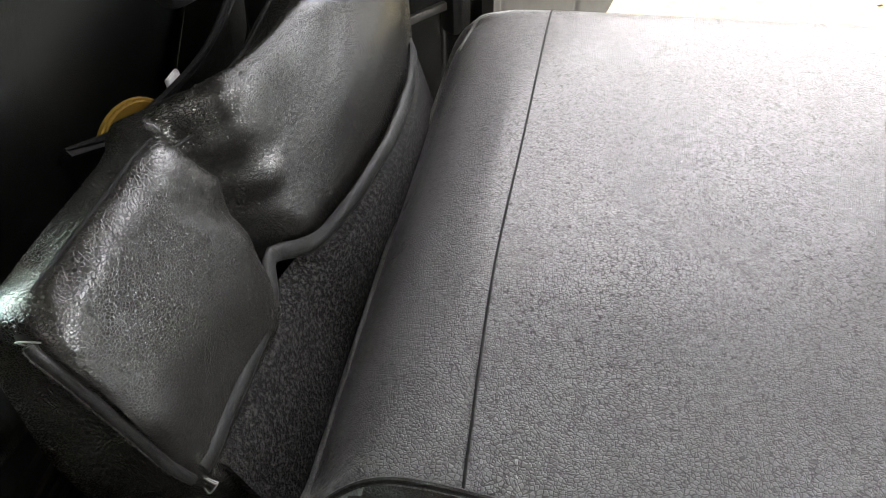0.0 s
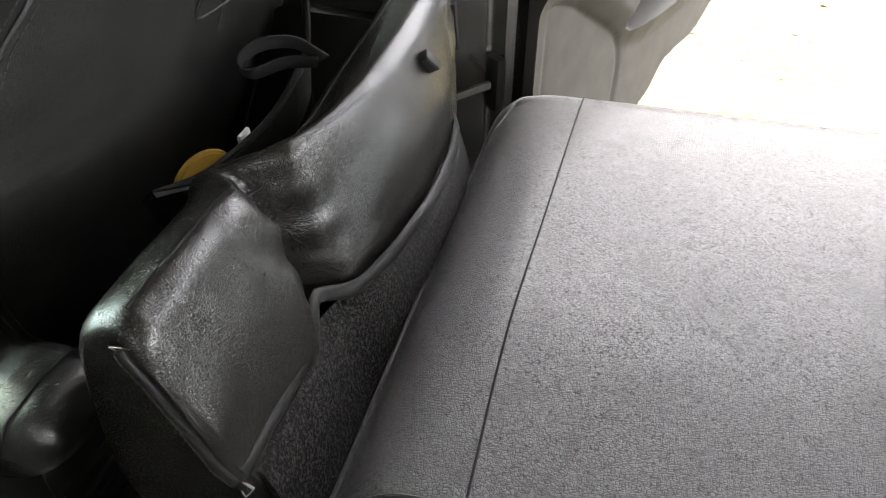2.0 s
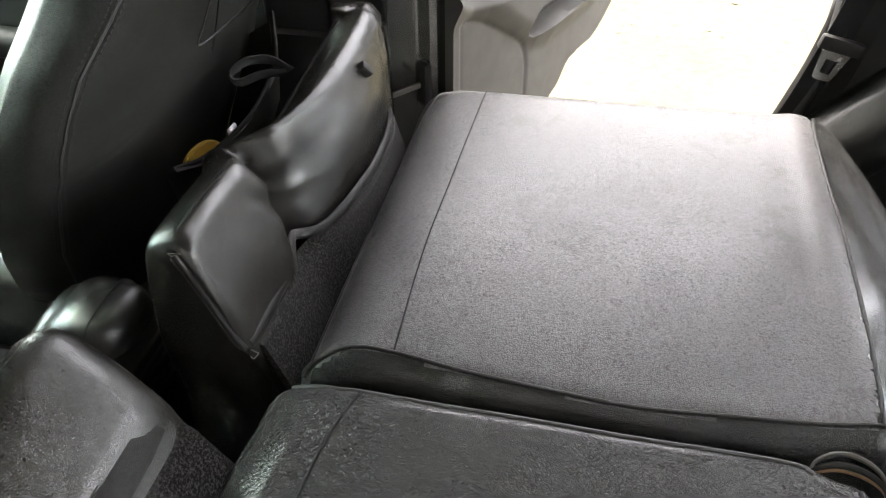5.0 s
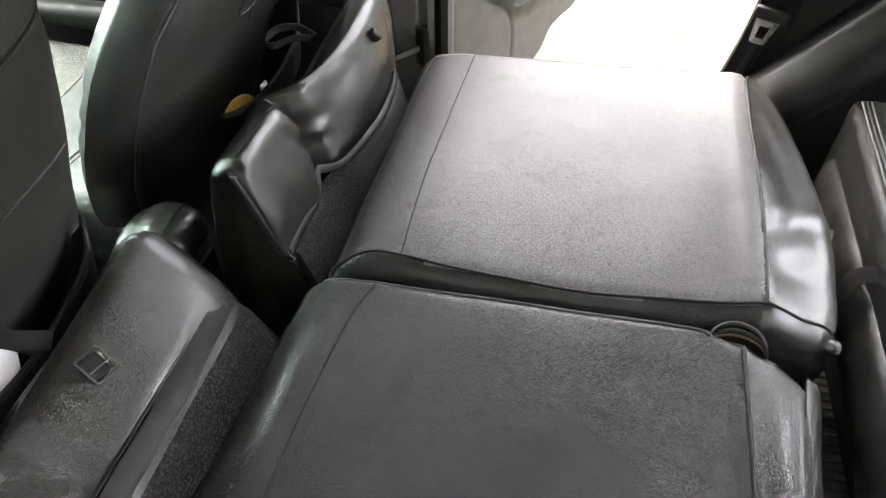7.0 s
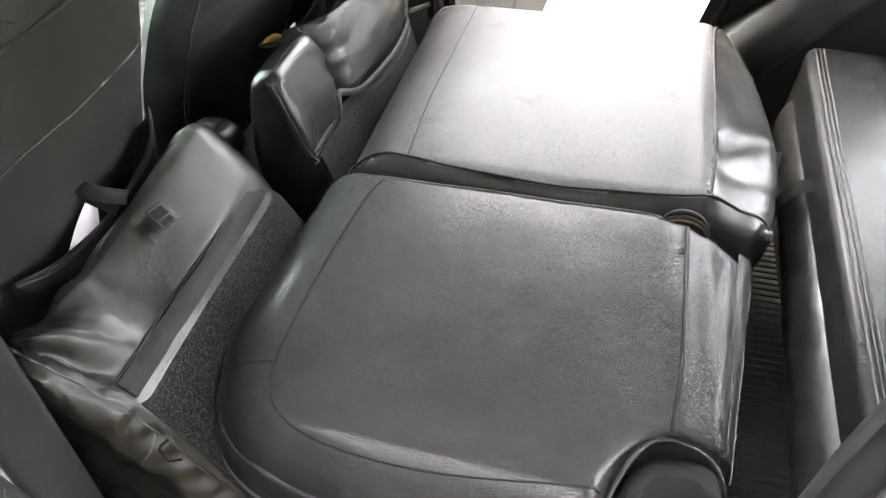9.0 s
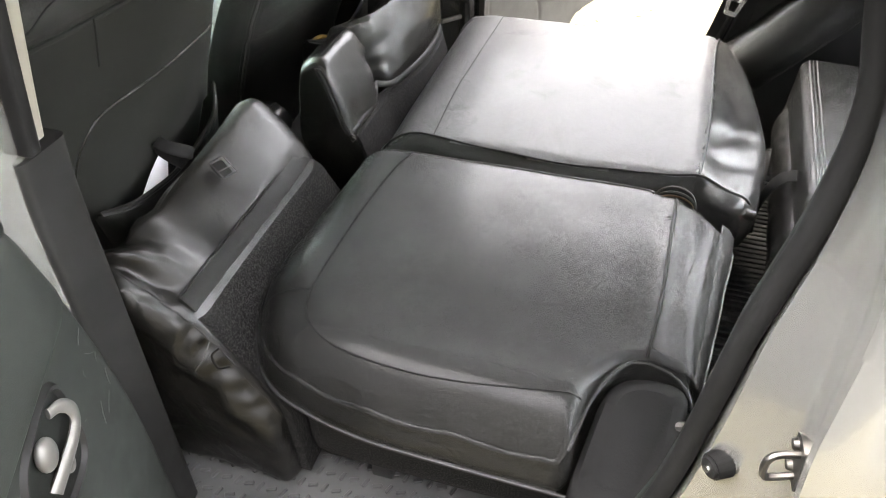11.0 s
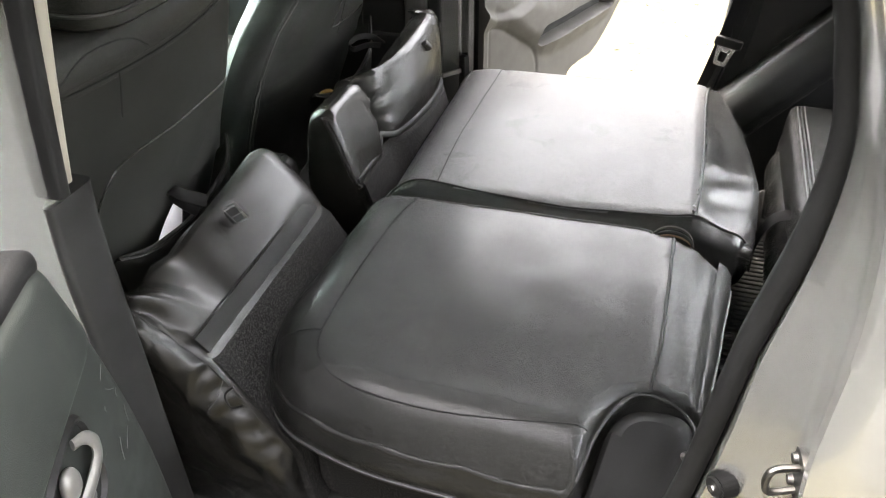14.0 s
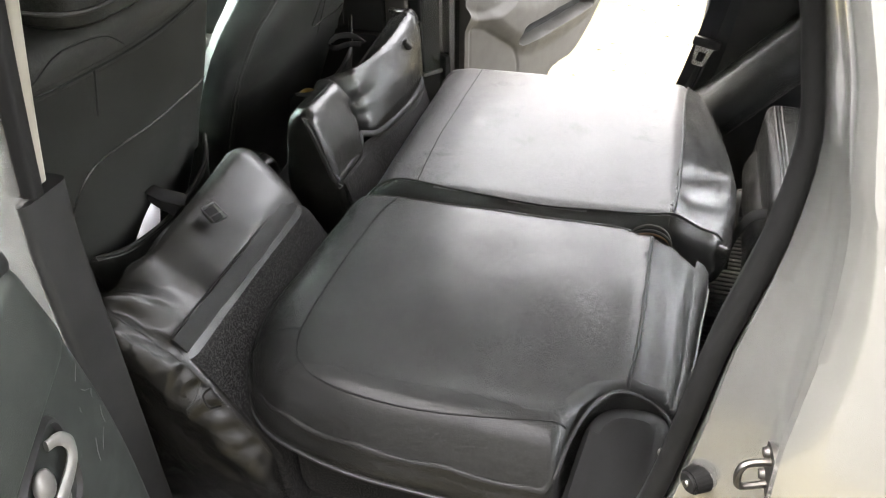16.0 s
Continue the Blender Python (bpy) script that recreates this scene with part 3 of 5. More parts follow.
        def corner(i, r):
            if (i, r) not in cells:
                u, w = float(uu[i]), 0.412 + pitch * r
                if inside[i, r]:
                    d = depth(u, w)
                else:
                    k = int(((bx - u) ** 2 + (by - w) ** 2).argmin())
                    u, w, d = float(bx[k]), float(by[k]), 0.016
                cells[(i, r)] = bm.verts.new((u, s * d, w))
            return cells[(i, r)]

        for i in range(nu):
            for r in range(nw):
                if inside[i : i + 2, r : r + 2].any():
                    bm.faces.new((corner(i, r), corner(i + 1, r), corner(i + 1, r + 1), corner(i, r + 1)))
        part("inner_panel", bm, BEIGE, root, "grey beige moulded inner panel")
        # A black sheet in the recess stands in for the slot's shade.
        slot = rounded([(0.232, 0.824, 0.028), (0.68, 0.834, 0.01), (0.68, 0.894, 0.01), (0.232, 0.884, 0.028)], 6)
        relief(slot, ((0.036, 1.0), (0.028, 1.0), (0.026, 0.99)), RUBBER, "slot_shade", "dark sheet for the shade inside the pull slot")
    else:
        # padded upper trim with the recessed handle below it
        zone = rounded([(0.012, 1.122, 0.02), (0.45, 1.06, 0.10), (0.84, 1.04, 0.04), (0.845, 1.252, 0.03), (0.052, 1.252, 0.03)], 8)
        relief(zone, ((0.004, 1.0), (-0.003, 0.985), (-0.010, 0.96), (-0.015, 0.92), (-0.018, 0.84)), DOOR_DARK, "padded_zone", "padded grained upper trim with pale scratches")
        lo, hi = sorted((s * -0.006, s * 0.085))
        part("window_ledge", rbox(0.05, 0.85, lo, hi, 1.236, 1.266, 0.013, 4), RUBBER, root, "dark rubber window ledge")
        ring = rounded([(0.093, 0.955, 0.04), (0.215, 0.955, 0.045), (0.215, 1.065, 0.045), (0.092, 1.092, 0.045)], 8)
        bezel = relief(ring, ((0.0, 1.05), (-0.006, 1.0), (-0.006, 0.95), (0.002, 0.90), (0.010, 0.80)), PLASTIC, "handle_bezel", "black recessed handle bezel")
        grip = spline([(0.130, s * -0.004, 1.066), (0.116, s * -0.010, 1.061), (0.107, s * -0.013, 1.045), (0.110, s * -0.013, 1.028), (0.126, s * -0.012, 1.018), (0.150, s * -0.008, 1.008), (0.175, s * -0.002, 0.995)], 8)
        part("door_handle", tube(grip, lambda f: 0.0065 + 0.005 * f, 12, None, 0.5, (0, 1, 0)), SATIN, bezel, "satin grey pull handle")
        for at, r in (((0.168, s * -0.010, 1.052), 0.016), ((0.138, s * -0.004, 0.992), 0.009)):
            knob = bmesh.new()
            bmesh.ops.create_uvsphere(knob, u_segments=20, v_segments=14, radius=r, matrix=Matrix.Translation(at) @ Matrix.Diagonal((1, 0.55, 1.25, 1)))
            part("lock_lever", knob, SATIN, bezel, "satin grey lock lever")
        rng = random.Random(8)
        bm = bmesh.new()
        for _ in range(10):
            x, z = rng.uniform(0.0, 0.12), rng.uniform(0.92, 1.06)
            d = Vector((rng.uniform(-0.02, 0.02), 0, rng.uniform(-0.03, 0.03)))
            y = s * (-0.0012 if x < 0.05 else -0.001)
            tube([Vector((x, y, z)), Vector((x, y, z)) + d * 0.5 + Vector((0.002, 0, 0)), Vector((x, y, z)) + d], 0.0004, 4, bm)
        part("scratches", bm, THREAD, root, "pale scuff marks")
    return root


TURN_FAR, TURN_NEAR = 68.3, 68.3
door(1, "door_far", "open rear door with grey beige inner panel", Matrix.Translation((-0.06, 0.975, 0)) @ Matrix.Rotation(radians(TURN_FAR), 4, "Z"))
door(-1, "door_near", "open rear door with dark upper trim and silver handle", Matrix.Translation((-0.18, -0.515, 0)) @ Matrix.Rotation(radians(-TURN_NEAR), 4, "Z"))


def front_door(side, name):
    """A closed front door: dark inner panel, bright sill strip and window frame."""
    y = NEAR if side < 0 else FAR
    root = tagged(new(name), "closed front door with dark inner panel", kind="structure")
    a, b = sorted((y + side * 0.01, y + side * 0.11))
    part("inner_panel", rbox(-1.22, -0.42, a, b, 0.46, 1.06, 0.03, 3), PLASTIC, root, "dark plastic inner panel")
    a, b = sorted((y + side * 0.0, y + side * 0.05))
    part("ledge", rbox(-1.22, -0.42, a, b, 1.062, 1.10, 0.012, 3), RUBBER, root, "dark window ledge")
    a, b = sorted((y - side * 0.008, y + side * 0.012))
    part("bright_strip", rbox(-1.20, -0.44, a, b, 1.03, 1.046, 0.004), CHROME, root, "bright trim strip")
    a, b = sorted((y - side * 0.05, y + side * 0.0095))
    part("armrest", rbox(-1.10, -0.50, a, b, 0.80, 0.86, 0.02, 3), PLASTIC, root, "dark armrest")
    ring = [Vector((-1.30, y, 1.10)), Vector((-0.42, y, 1.10)), Vector((-0.42, y - side * 0.07, 1.69)), Vector((-1.0, y - side * 0.07, 1.69))]
    pane = part("pane", loft([[p - Vector((0, 0.002, 0)) for p in ring], [p + Vector((0, 0.002, 0)) for p in ring]]), GREEN_GLASS, root, "clear window glass", smooth=False)
    pane.visible_shadow = side < 0


front_door(-1, "door_front_near")
front_door(1, "door_front_far")


def check_strap():
    t = thing("door_check_strap", "short steel door check strap at the far door post", "door check", at=(-0.13, 0.95, 0.83))
    bm = rbox(-0.016, 0.016, -0.02, 0.0, -0.044, 0.044, 0.008)
    part("housing", bm, PLASTIC, t, "black plastic housing")
    bm = rbox(-0.004, 0.004, -0.085, -0.02, -0.006, 0.006, 0.002)
    part("arm", bm, STEEL, t, "worn steel arm")
    t.rotation_euler = (0, 0, radians(-40))


check_strap()


# ---- second row: folded seats ----
def roll(d, reach, fall):
    """How far a rounded edge has dropped at the distance d from its rim."""
    if d >= reach:
        return 0.0
    f = (reach - max(0.0, d)) / reach
    return fall * (1 - math.sqrt(max(0.0, 1 - f**2.7)))


def second_row_far():
    t = thing("folding_seat", "black leatherette rear seat folded flat, worn, with a painted grey sheen", "car seat", "second row seats", (0.2, 0.5, FLOOR))
    t.matrix_world = Matrix.Identity(4)

    def top(x, y):
        z = 0.900 + 0.006 * math.sin((y - 0.2) * 4.5) - 0.0008 * math.exp(-((x) / 0.005) ** 2)
        z -= roll(x + 0.118, 0.115, 0.125) + 0.42 * max(0, x - 0.51) - 0.004 * math.exp(-((x - 0.492) / 0.02) ** 2)
        if x > 0.5:
            f = min(1, (x - 0.5) / 0.03)
            z += f * 0.003 * noise.noise(Vector((x * 16, y * 9, 3.3)))
            for px, py, turn, length, width, high in ((0.552, 0.405, 0.9, 0.06, 0.014, -0.010), (0.575, 0.380, 0.9, 0.06, 0.014, 0.009), (0.540, 0.43, 1.2, 0.07, 0.014, 0.010), (0.530, 0.50, 1.5, 0.09, 0.012, 0.007), (0.560, 0.56, 1.75, 0.10, 0.014, -0.007), (0.575, 0.62, 1.7, 0.12, 0.016, 0.006), (0.545, 0.31, 0.5, 0.05, 0.014, -0.008), (0.600, 0.46, 0.6, 0.05, 0.018, 0.010), (0.55, 0.70, 1.6, 0.08, 0.014, 0.006)):
                a, b = (x - px) * math.cos(turn) + (y - py) * math.sin(turn), (y - py) * math.cos(turn) - (x - px) * math.sin(turn)
                z += 0.55 * f * high * math.exp(-((a / length) ** 2) - (b / (1.15 * width)) ** 2)
        return z + 0.0015 * noise.noise(Vector((x * 9, y * 9, 0)))

    def edge(p, q):
        if q.x < -0.7:
            return 0.006, 0.008
        if q.y < -0.7:
            return 0.042, 0.046
        if q.y > 0.7:
            return 0.05, 0.05
        return 0.035, 0.05

    outline = rounded([(-0.118, 0.196, 0.05), (0.25, 0.184, 0.15), (0.595, 0.206, 0.03), (0.622, 0.27, 0.04), (0.648, 0.48, 0.12), (0.612, 0.70, 0.10), (0.560, 0.862, 0.05), (-0.118, 0.835, 0.08)], 8)
    bm = pad(outline, top, 0.765, edge, 0.011, 0.006)
    main = bm.copy()
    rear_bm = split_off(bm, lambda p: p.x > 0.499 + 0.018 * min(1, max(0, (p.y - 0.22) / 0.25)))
    # The side band takes darker leather: its shade is put into the colour.
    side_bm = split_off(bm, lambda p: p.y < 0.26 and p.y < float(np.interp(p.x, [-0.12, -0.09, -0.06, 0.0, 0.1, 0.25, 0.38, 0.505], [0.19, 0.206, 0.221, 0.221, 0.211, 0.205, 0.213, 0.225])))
    back = part("backrest", bm, LEATHER_WORN_SHEEN, t, "worn leatherette backrest with visible grain and painted sky sheen")
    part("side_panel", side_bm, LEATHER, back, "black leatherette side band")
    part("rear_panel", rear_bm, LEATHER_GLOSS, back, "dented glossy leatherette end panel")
    front = drape(main, [(x, y, 1.0) for x, y in [(p.x, p.y) for p in spline([(0.002, 0.222), (-0.004, 0.4), (0.0, 0.58), (0.003, 0.74), (0.006, 0.828)], 14)]])
    part("front_seam", tube(front, 0.0011, 6), RUBBER, back, "stitched seam")
    side = drape(main, [(p.x, p.y, 1.0) for p in spline([(-0.100, 0.206), (-0.06, 0.224), (0.0, 0.224), (0.10, 0.214), (0.25, 0.208), (0.38, 0.216), (0.505, 0.228), (0.56, 0.230), (0.60, 0.236)], 14)])
    part("side_piping", tube(side, 0.0024, 8), LEATHER_HEM, back, "raised piping")
    rear = drape(main, [(p.x, p.y, 1.0) for p in spline([(0.502, 0.228), (0.511, 0.34), (0.515, 0.5), (0.516, 0.66), (0.520, 0.79), (0.530, 0.845)], 14)])
    part("rear_piping", tube(rear, 0.0026, 8), LEATHER_HEM, back, "raised piping")
    cap = drape(main, [(p.x, p.y, 1.0) for p in spline([(-0.095, 0.77), (-0.075, 0.808), (-0.03, 0.824), (0.0, 0.826)], 10)])
    part("far_piping", tube(cap, 0.002, 6), PALE_CORD, back, "worn pale seam")
    low = rbox(-0.05, 0.56, 0.22, 0.84, 0.56, 0.765, 0.03, 3)
    part("backrest_frame", low, CARPET, t, "grey carpeted seat underside")
    for x, y in ((0.10, 0.30), (0.10, 0.76), (0.48, 0.30), (0.48, 0.76)):
        part("leg", rbox(x - 0.02, x + 0.02, y - 0.02, y + 0.02, FLOOR - 0.004, 0.57, 0.004), STEEL, t, "dark steel leg")
    # rolled open end of the cover at the rear corner
    # The thinner black plug paints the shade inside the open end.
    for r, mat in ((0.014, LEATHER_SOFT), (0.011, RUBBER)):
        roll_end = tube([(0.570, 0.228, 0.846), (0.611 + 0.001 * (r < 0.012), 0.226, 0.836)], r, 14, None, 0.7, (0, 0, 1))
        part("cover_end" if mat is LEATHER_SOFT else "cover_end_shade", roll_end, mat, back, "rolled open end of the cover")
    coil = [(0.652 + 0.012 * f + 0.0045 * math.cos(f * 44 * math.pi), 0.50 + 0.0045 * math.sin(f * 44 * math.pi), 0.815 - 0.115 * f) for f in (k / 352 for k in range(353))]
    part("coil_spring", tube(coil, 0.0011, 5), SATIN, t, "thin steel coil spring")
    main.free()
    return t


def second_row_near():
    t = thing("folding_seat", "black leatherette rear seat folded flat beside the open door", "car seat", "second row seats", (0, 0, 0))

    outline = rounded([(-0.140, 0.180, 0.05), (-0.165, -0.20, 0.05), (-0.10, -0.335, 0.075), (0.06, -0.378, 0.07), (0.372, -0.385, 0.02), (0.386, -0.315, 0.03), (0.410, -0.258, 0.03), (0.442, -0.222, 0.02), (0.522, -0.228, 0.02), (0.562, 0.12, 0.03), (0.530, 0.150, 0.03), (0.50, 0.150, 0.02), (0.425, 0.186, 0.02)], 8)
    rim = even([(-0.140, 0.30), (-0.140, 0.180)] + [tuple(p) for p in outline[9:40]] + [(0.60, -0.40)], 0.012, False)
    rx, ry = np.array([p.x for p in rim]), np.array([p.y for p in rim])

    def top(x, y):
        d = float(np.sqrt(((rx - x) ** 2 + (ry - y) ** 2).min()))
        z = 0.893 - roll(d, 0.105, 0.115) + 0.004 * math.exp(-((y + 0.308) / 0.020) ** 2) - 0.001 * math.exp(-((y + 0.235) / 0.06) ** 2)
        z -= 0.35 * max(0, x - 0.475) - 0.007 * math.exp(-((x - 0.462) / 0.010) ** 2) - 0.006 * math.exp(-((x - 0.500) / 0.018) ** 2)
        z += 0.002 * wave(Vector((x, y * 0.6, 1)), 14) * min(1, max(0, (x - 0.47) / 0.02))
        z -= 0.0025 * math.exp(-((x + 0.048) / 0.008) ** 2)
        return z + 0.002 * noise.noise(Vector((x * 8, y * 8, 7)))

    def edge(p, q):
        if (q.x < -0.5 or q.y < -0.3) and p.x < 0.38:
            return 0.006, 0.008
        if q.y > 0.7:
            return 0.022, 0.026
        if q.x > 0.7:
            return 0.035, 0.05
        return 0.012, 0.014

    bm = pad(outline, top, 0.762, edge, 0.011, 0.008)
    main = bm.copy()
    back = part("backrest", bm, LEATHER, t, "black grained leatherette backrest")
    line = spline([(-0.020, 0.172), (-0.036, 0.10), (-0.048, -0.03), (-0.051, -0.15), (-0.050, -0.225), (-0.043, -0.262), (-0.024, -0.295), (0.020, -0.320), (0.10, -0.333), (0.22, -0.332), (0.388, -0.312)], 12)
    part("panel_seam", tube(drape(main, [(p.x, p.y, 1.0) for p in line]), 0.0013, 6), RUBBER, back, "stitched panel seam")
    line = spline([(-0.150, -0.236), (-0.10, -0.240), (-0.051, -0.232)], 8)
    part("corner_seam", tube(drape(main, [(p.x, p.y, 1.0) for p in line]), 0.0012, 6), RUBBER, back, "short cross seam")
    line = spline([(0.468, 0.150), (0.465, 0.02), (0.461, -0.12), (0.452, -0.222)], 12)
    part("rear_piping", tube(drape(main, [(p.x, p.y, 1.0) for p in line]), 0.0030, 8), LEATHER_HEM, back, "raised rear piping")
    line = spline([(-0.10, 0.174), (0.0, 0.175), (0.2, 0.172), (0.40, 0.174), (0.43, 0.166)], 12)
    part("side_piping", tube(drape(main, [(p.x, p.y, 1.0) for p in line]), 0.0028, 8), PIPING, back, "raised side piping")
    skirt = [Vector((p.x, p.y, 0.0)) for p in even([tuple(p) for p in outline[5:36]] + [(0.378, -0.384)], 0.01, False)]
    mid = Vector((0.2, -0.1, 0))
    part("lower_piping", tube([p + (p - mid).normalized() * 0.007 + Vector((0, 0, 0.766)) for p in skirt], 0.0028, 8), PIPING, back, "lower edge piping")
    part("lower_stitching", stitches([p + (p - mid).normalized() * 0.008 + Vector((0, 0, 0.773)) for p in skirt], 0.004, 0.003, 0.0006), THREAD, back, "grey stitching")
    low = rbox(-0.06, 0.52, -0.32, 0.14, 0.57, 0.763, 0.04, 3)
    part("backrest_frame", low, CARPET, t, "grey carpeted seat underside")
    for x, y in ((0.06, -0.26), (0.06, 0.10), (0.46, -0.26), (0.46, 0.10)):
        part("leg", rbox(x - 0.02, x + 0.02, y - 0.02, y + 0.02, FLOOR - 0.004, 0.58, 0.004), STEEL, t, "dark steel leg")
    # loose rear flap with a thin hem
    rows, hem = [], []
    for k in range(41):
        f = k / 40
        y = -0.222 + 0.362 * f
        w = 0.003 * noise.noise(Vector((0, y * 14, 2)))
        x = 0.537 + 0.044 * f + 0.4 * w
        rows.append([(x - 0.030, y, 0.868), (x - 0.015, y, 0.859), (x - 0.005, y, 0.842), (x, y, 0.818), (x + 0.002, y, 0.788), (x - 0.003, y, 0.788), (x - 0.006, y, 0.815), (x - 0.012, y, 0.838), (x - 0.020, y, 0.852), (x - 0.030, y, 0.858)])
        hem.append((x + 0.001, y, 0.806 + w))
    part("rear_flap", loft(rows), LEATHER_SOFT, back, "loose leatherette flap")
    part("flap_hem", tube(hem, 0.0032, 8), LEATHER_SOFT, back, "thin hem of the flap")
    # leather rim that curls round the hinge cover
    curl = spline([(0.372, -0.372, 0.845), (0.384, -0.322, 0.868), (0.405, -0.268, 0.880), (0.436, -0.232, 0.884), (0.478, -0.226, 0.876), (0.512, -0.236, 0.856), (0.527, -0.262, 0.832)], 8)
    part("hinge_rim", tube(curl, lambda f: 0.0034 + 0.0006 * math.sin(f * 23), 10), LEATHER, back, "curled rim round the hinge cover")
    # hinge cover beside the door
    bm = bmesh.new()
    ring = rounded([(0.372, -0.420, 0.04), (0.508, -0.420, 0.04), (0.522, -0.232, 0.035), (0.412, -0.226, 0.07)], 6)
    rings = []
    for z, f in ((0.56, 1.0), (0.70, 1.0), (0.80, 0.99), (0.842, 0.97), (0.862, 0.92), (0.872, 0.82), (0.876, 0.6)):
        rings.append([(0.456 + (p.x - 0.456) * f, -0.325 + (p.y + 0.325) * f, z - 0.07 * max(0, -0.30 - p.y) / 0.11 * (z > 0.72)) for p in ring])
    loft(rings, bm)
    part("hinge_cover", bm, RUBBER, t, "black plastic hinge cover")
    bm = tube(spline([(0.492, -0.300, 0.850), (0.515, -0.302, 0.862), (0.56, -0.290, 0.866), (0.585, -0.290, 0.850)], 6), 0.0065, 8)
    part("release_rod", bm, STEEL, t, "dark metal release rod")
    # exposed recliner at the hinge corner
    for nm, r, z, mat, lb in (("recliner_cover", 0.0028, 0.0, BEIGE, "thin grey plastic recliner rim"), ("recliner_rim", 0.0040, -0.006, PLASTIC, "black inner rim"), ("recliner_spring", 0.0018, -0.009, RUST, "rusty recliner spring")):
        arc = spline([(0.430, 0.176, 0.880 + z), (0.440, 0.188 + z, 0.886 + z), (0.460, 0.196 + 1.5 * z, 0.890 + z), (0.482, 0.192 + 1.5 * z, 0.890 + z), (0.498, 0.180 + z, 0.885 + z), (0.506, 0.164, 0.872 + z)], 8)
        part(nm, tube(arc, lambda f, r=r: r * (0.35 + 0.65 * math.sin(math.pi * f)), 8), mat, t, lb)
    main.free()
    return t


def profile(corners, n=5):
    return even(rounded(corners, n), 0.011)


def cushion_near():
    t = thing("seat_cushion", "tumbled black leatherette seat cushion standing behind the front seat", "seat cushion", "tumbled cushions")
    y0, y1 = -0.352, 0.118
    shape = profile([(-0.335, 0.505, 0.03), (-0.366, 0.90, 0.04), (-0.318, 0.998, 0.045), (-0.208, 0.900, 0.018), (-0.082, 0.70, 0.03), (-0.068, 0.505, 0.03)])
    c = Vector((-0.24, 0.74))
    shape = even([tuple(p) for p in shape], 0.006)
    rings = []
    rows = 120
    cut = 0.05 * 0.8
    for k in range(1, 26):
        g = k / 26
        rings.append([((q := c + (p + (c - p).normalized() * cut - c) * g).x, y0 - 0.010 * (1 - g * g), q.y - 0.008 * (1 if q.y > 0.8 else 0) * g) for p in shape])
    for k in range(rows + 1):
        f = k / rows
        y = y0 + (y1 - y0) * f
        d = min(f, 1 - f) * (y1 - y0)
        r = 0.05
        cut = r - math.sqrt(max(0, r * r - max(0, r - d) ** 2))
        rings.append([(*((p + (c - p).normalized() * cut * 0.8),), y)[0:1] and ((p + (c - p).normalized() * cut * 0.8).x, y, (p + (c - p).normalized() * cut * 0.8).y + (0.026 * f**3 - 0.008 * (1 - f)) * (1 if p.y > 0.94 else max(0, (p.y - 0.84) / 0.10))) for p in shape])
    bm = loft(rings)

    def lumps(p):
        d = 0.004 * wave(p, 6)
        near = max(0, min(1, (-0.20 - p.y) / 0.12))
        fold = abs(wave(Vector((p.x * 0.7, p.y * 1.6, p.z)), 15, 9))
        d += near * (0.006 * (0.35 - fold) + 0.004 * (0.3 - abs(wave(Vector((p.x, p.y * 1.3, p.z)), 28, 2))))
        along, down = p.y + 0.365, (1.0 - p.z) * 1.1
        far = math.hypot(along, down)
        if p.x > -0.35 and p.z > 0.80:
            turn = math.atan2(down, max(along, 0.001))
            d += 0.0105 * math.sin(9.5 * turn + 3.0 * wave(p, 9, 4)) * math.exp(-((far - 0.075) / 0.065) ** 2)
            d -= 0.010 * math.exp(-((along - 0.155) / 0.03) ** 2) * max(0, 1 - down / 0.2)
        side = max(0, min(1, (-0.325 - p.y) / 0.02))
        u, w = p.x + 0.19, p.z - 0.90
        along, off = 0.56 * u - 0.83 * w, -0.83 * u - 0.56 * w
        wob = off + 0.012 * wave(p, 9, 6)
        d += side * (0.008 * math.exp(-(((wob - 0.065) / 0.022) ** 2)) - 0.006 * math.exp(-(((wob - 0.022) / 0.016) ** 2)) + 0.004 * math.exp(-(((wob - 0.135) / 0.03) ** 2)))
        d += side * 0.005 * math.sin(along * 150 + 4 * wave(p, 12, 1)) * math.exp(-(((off - 0.025) / 0.018) ** 2))
        if p.x > -0.31 and p.z > 0.88:
            d += 0.012 * math.exp(-((p.y + 0.05) / 0.12) ** 2)
        calm = max(0, min(1, (p.x + 0.225) / 0.03)) if p.y > -0.33 else 0
        return d * (1 - calm)

    swell_by(bm, lumps)
    main = bm.copy()
    body = part("cushion_cover", bm, LEATHER_SOFT, t, "crumpled black leatherette cover")
    # carpeted underside
    rows = []
    for k in range(31):
        y = y0 + 0.03 + (y1 - y0 - 0.045) * k / 30
        s = 0.008 * (1 - k / 30)
        rows.append([(-0.206, y, 0.886 - s), (-0.184, y, 0.874 - s), (-0.070, y, 0.690 - s * 0.4), (-0.056, y, 0.53), (-0.076, y, 0.53), (-0.086, y, 0.690 - s * 0.4), (-0.200, y, 0.866 - s)])
    part("carpet_back", loft(rows), CARPET, t, "dark grey carpet underside")
    hem = []
    for k in range(61):
        f = k / 60
        end = max(0, (f - 0.9) / 0.1) ** 2
        y = y0 + 0.03 + (y1 - y0 - 0.070) * f
        puff = 0.002 + 0.007 * math.exp(-(((y + 0.05) / 0.12) ** 2))
        hem.append((-0.2075 + 0.75 * puff + 0.0015 * noise.noise(Vector((f * 8, 3, 0))) - 0.004 * end, y, 0.903 + 0.66 * puff - 0.008 * (1 - f)))
    hem = even(hem, 0.005, False)
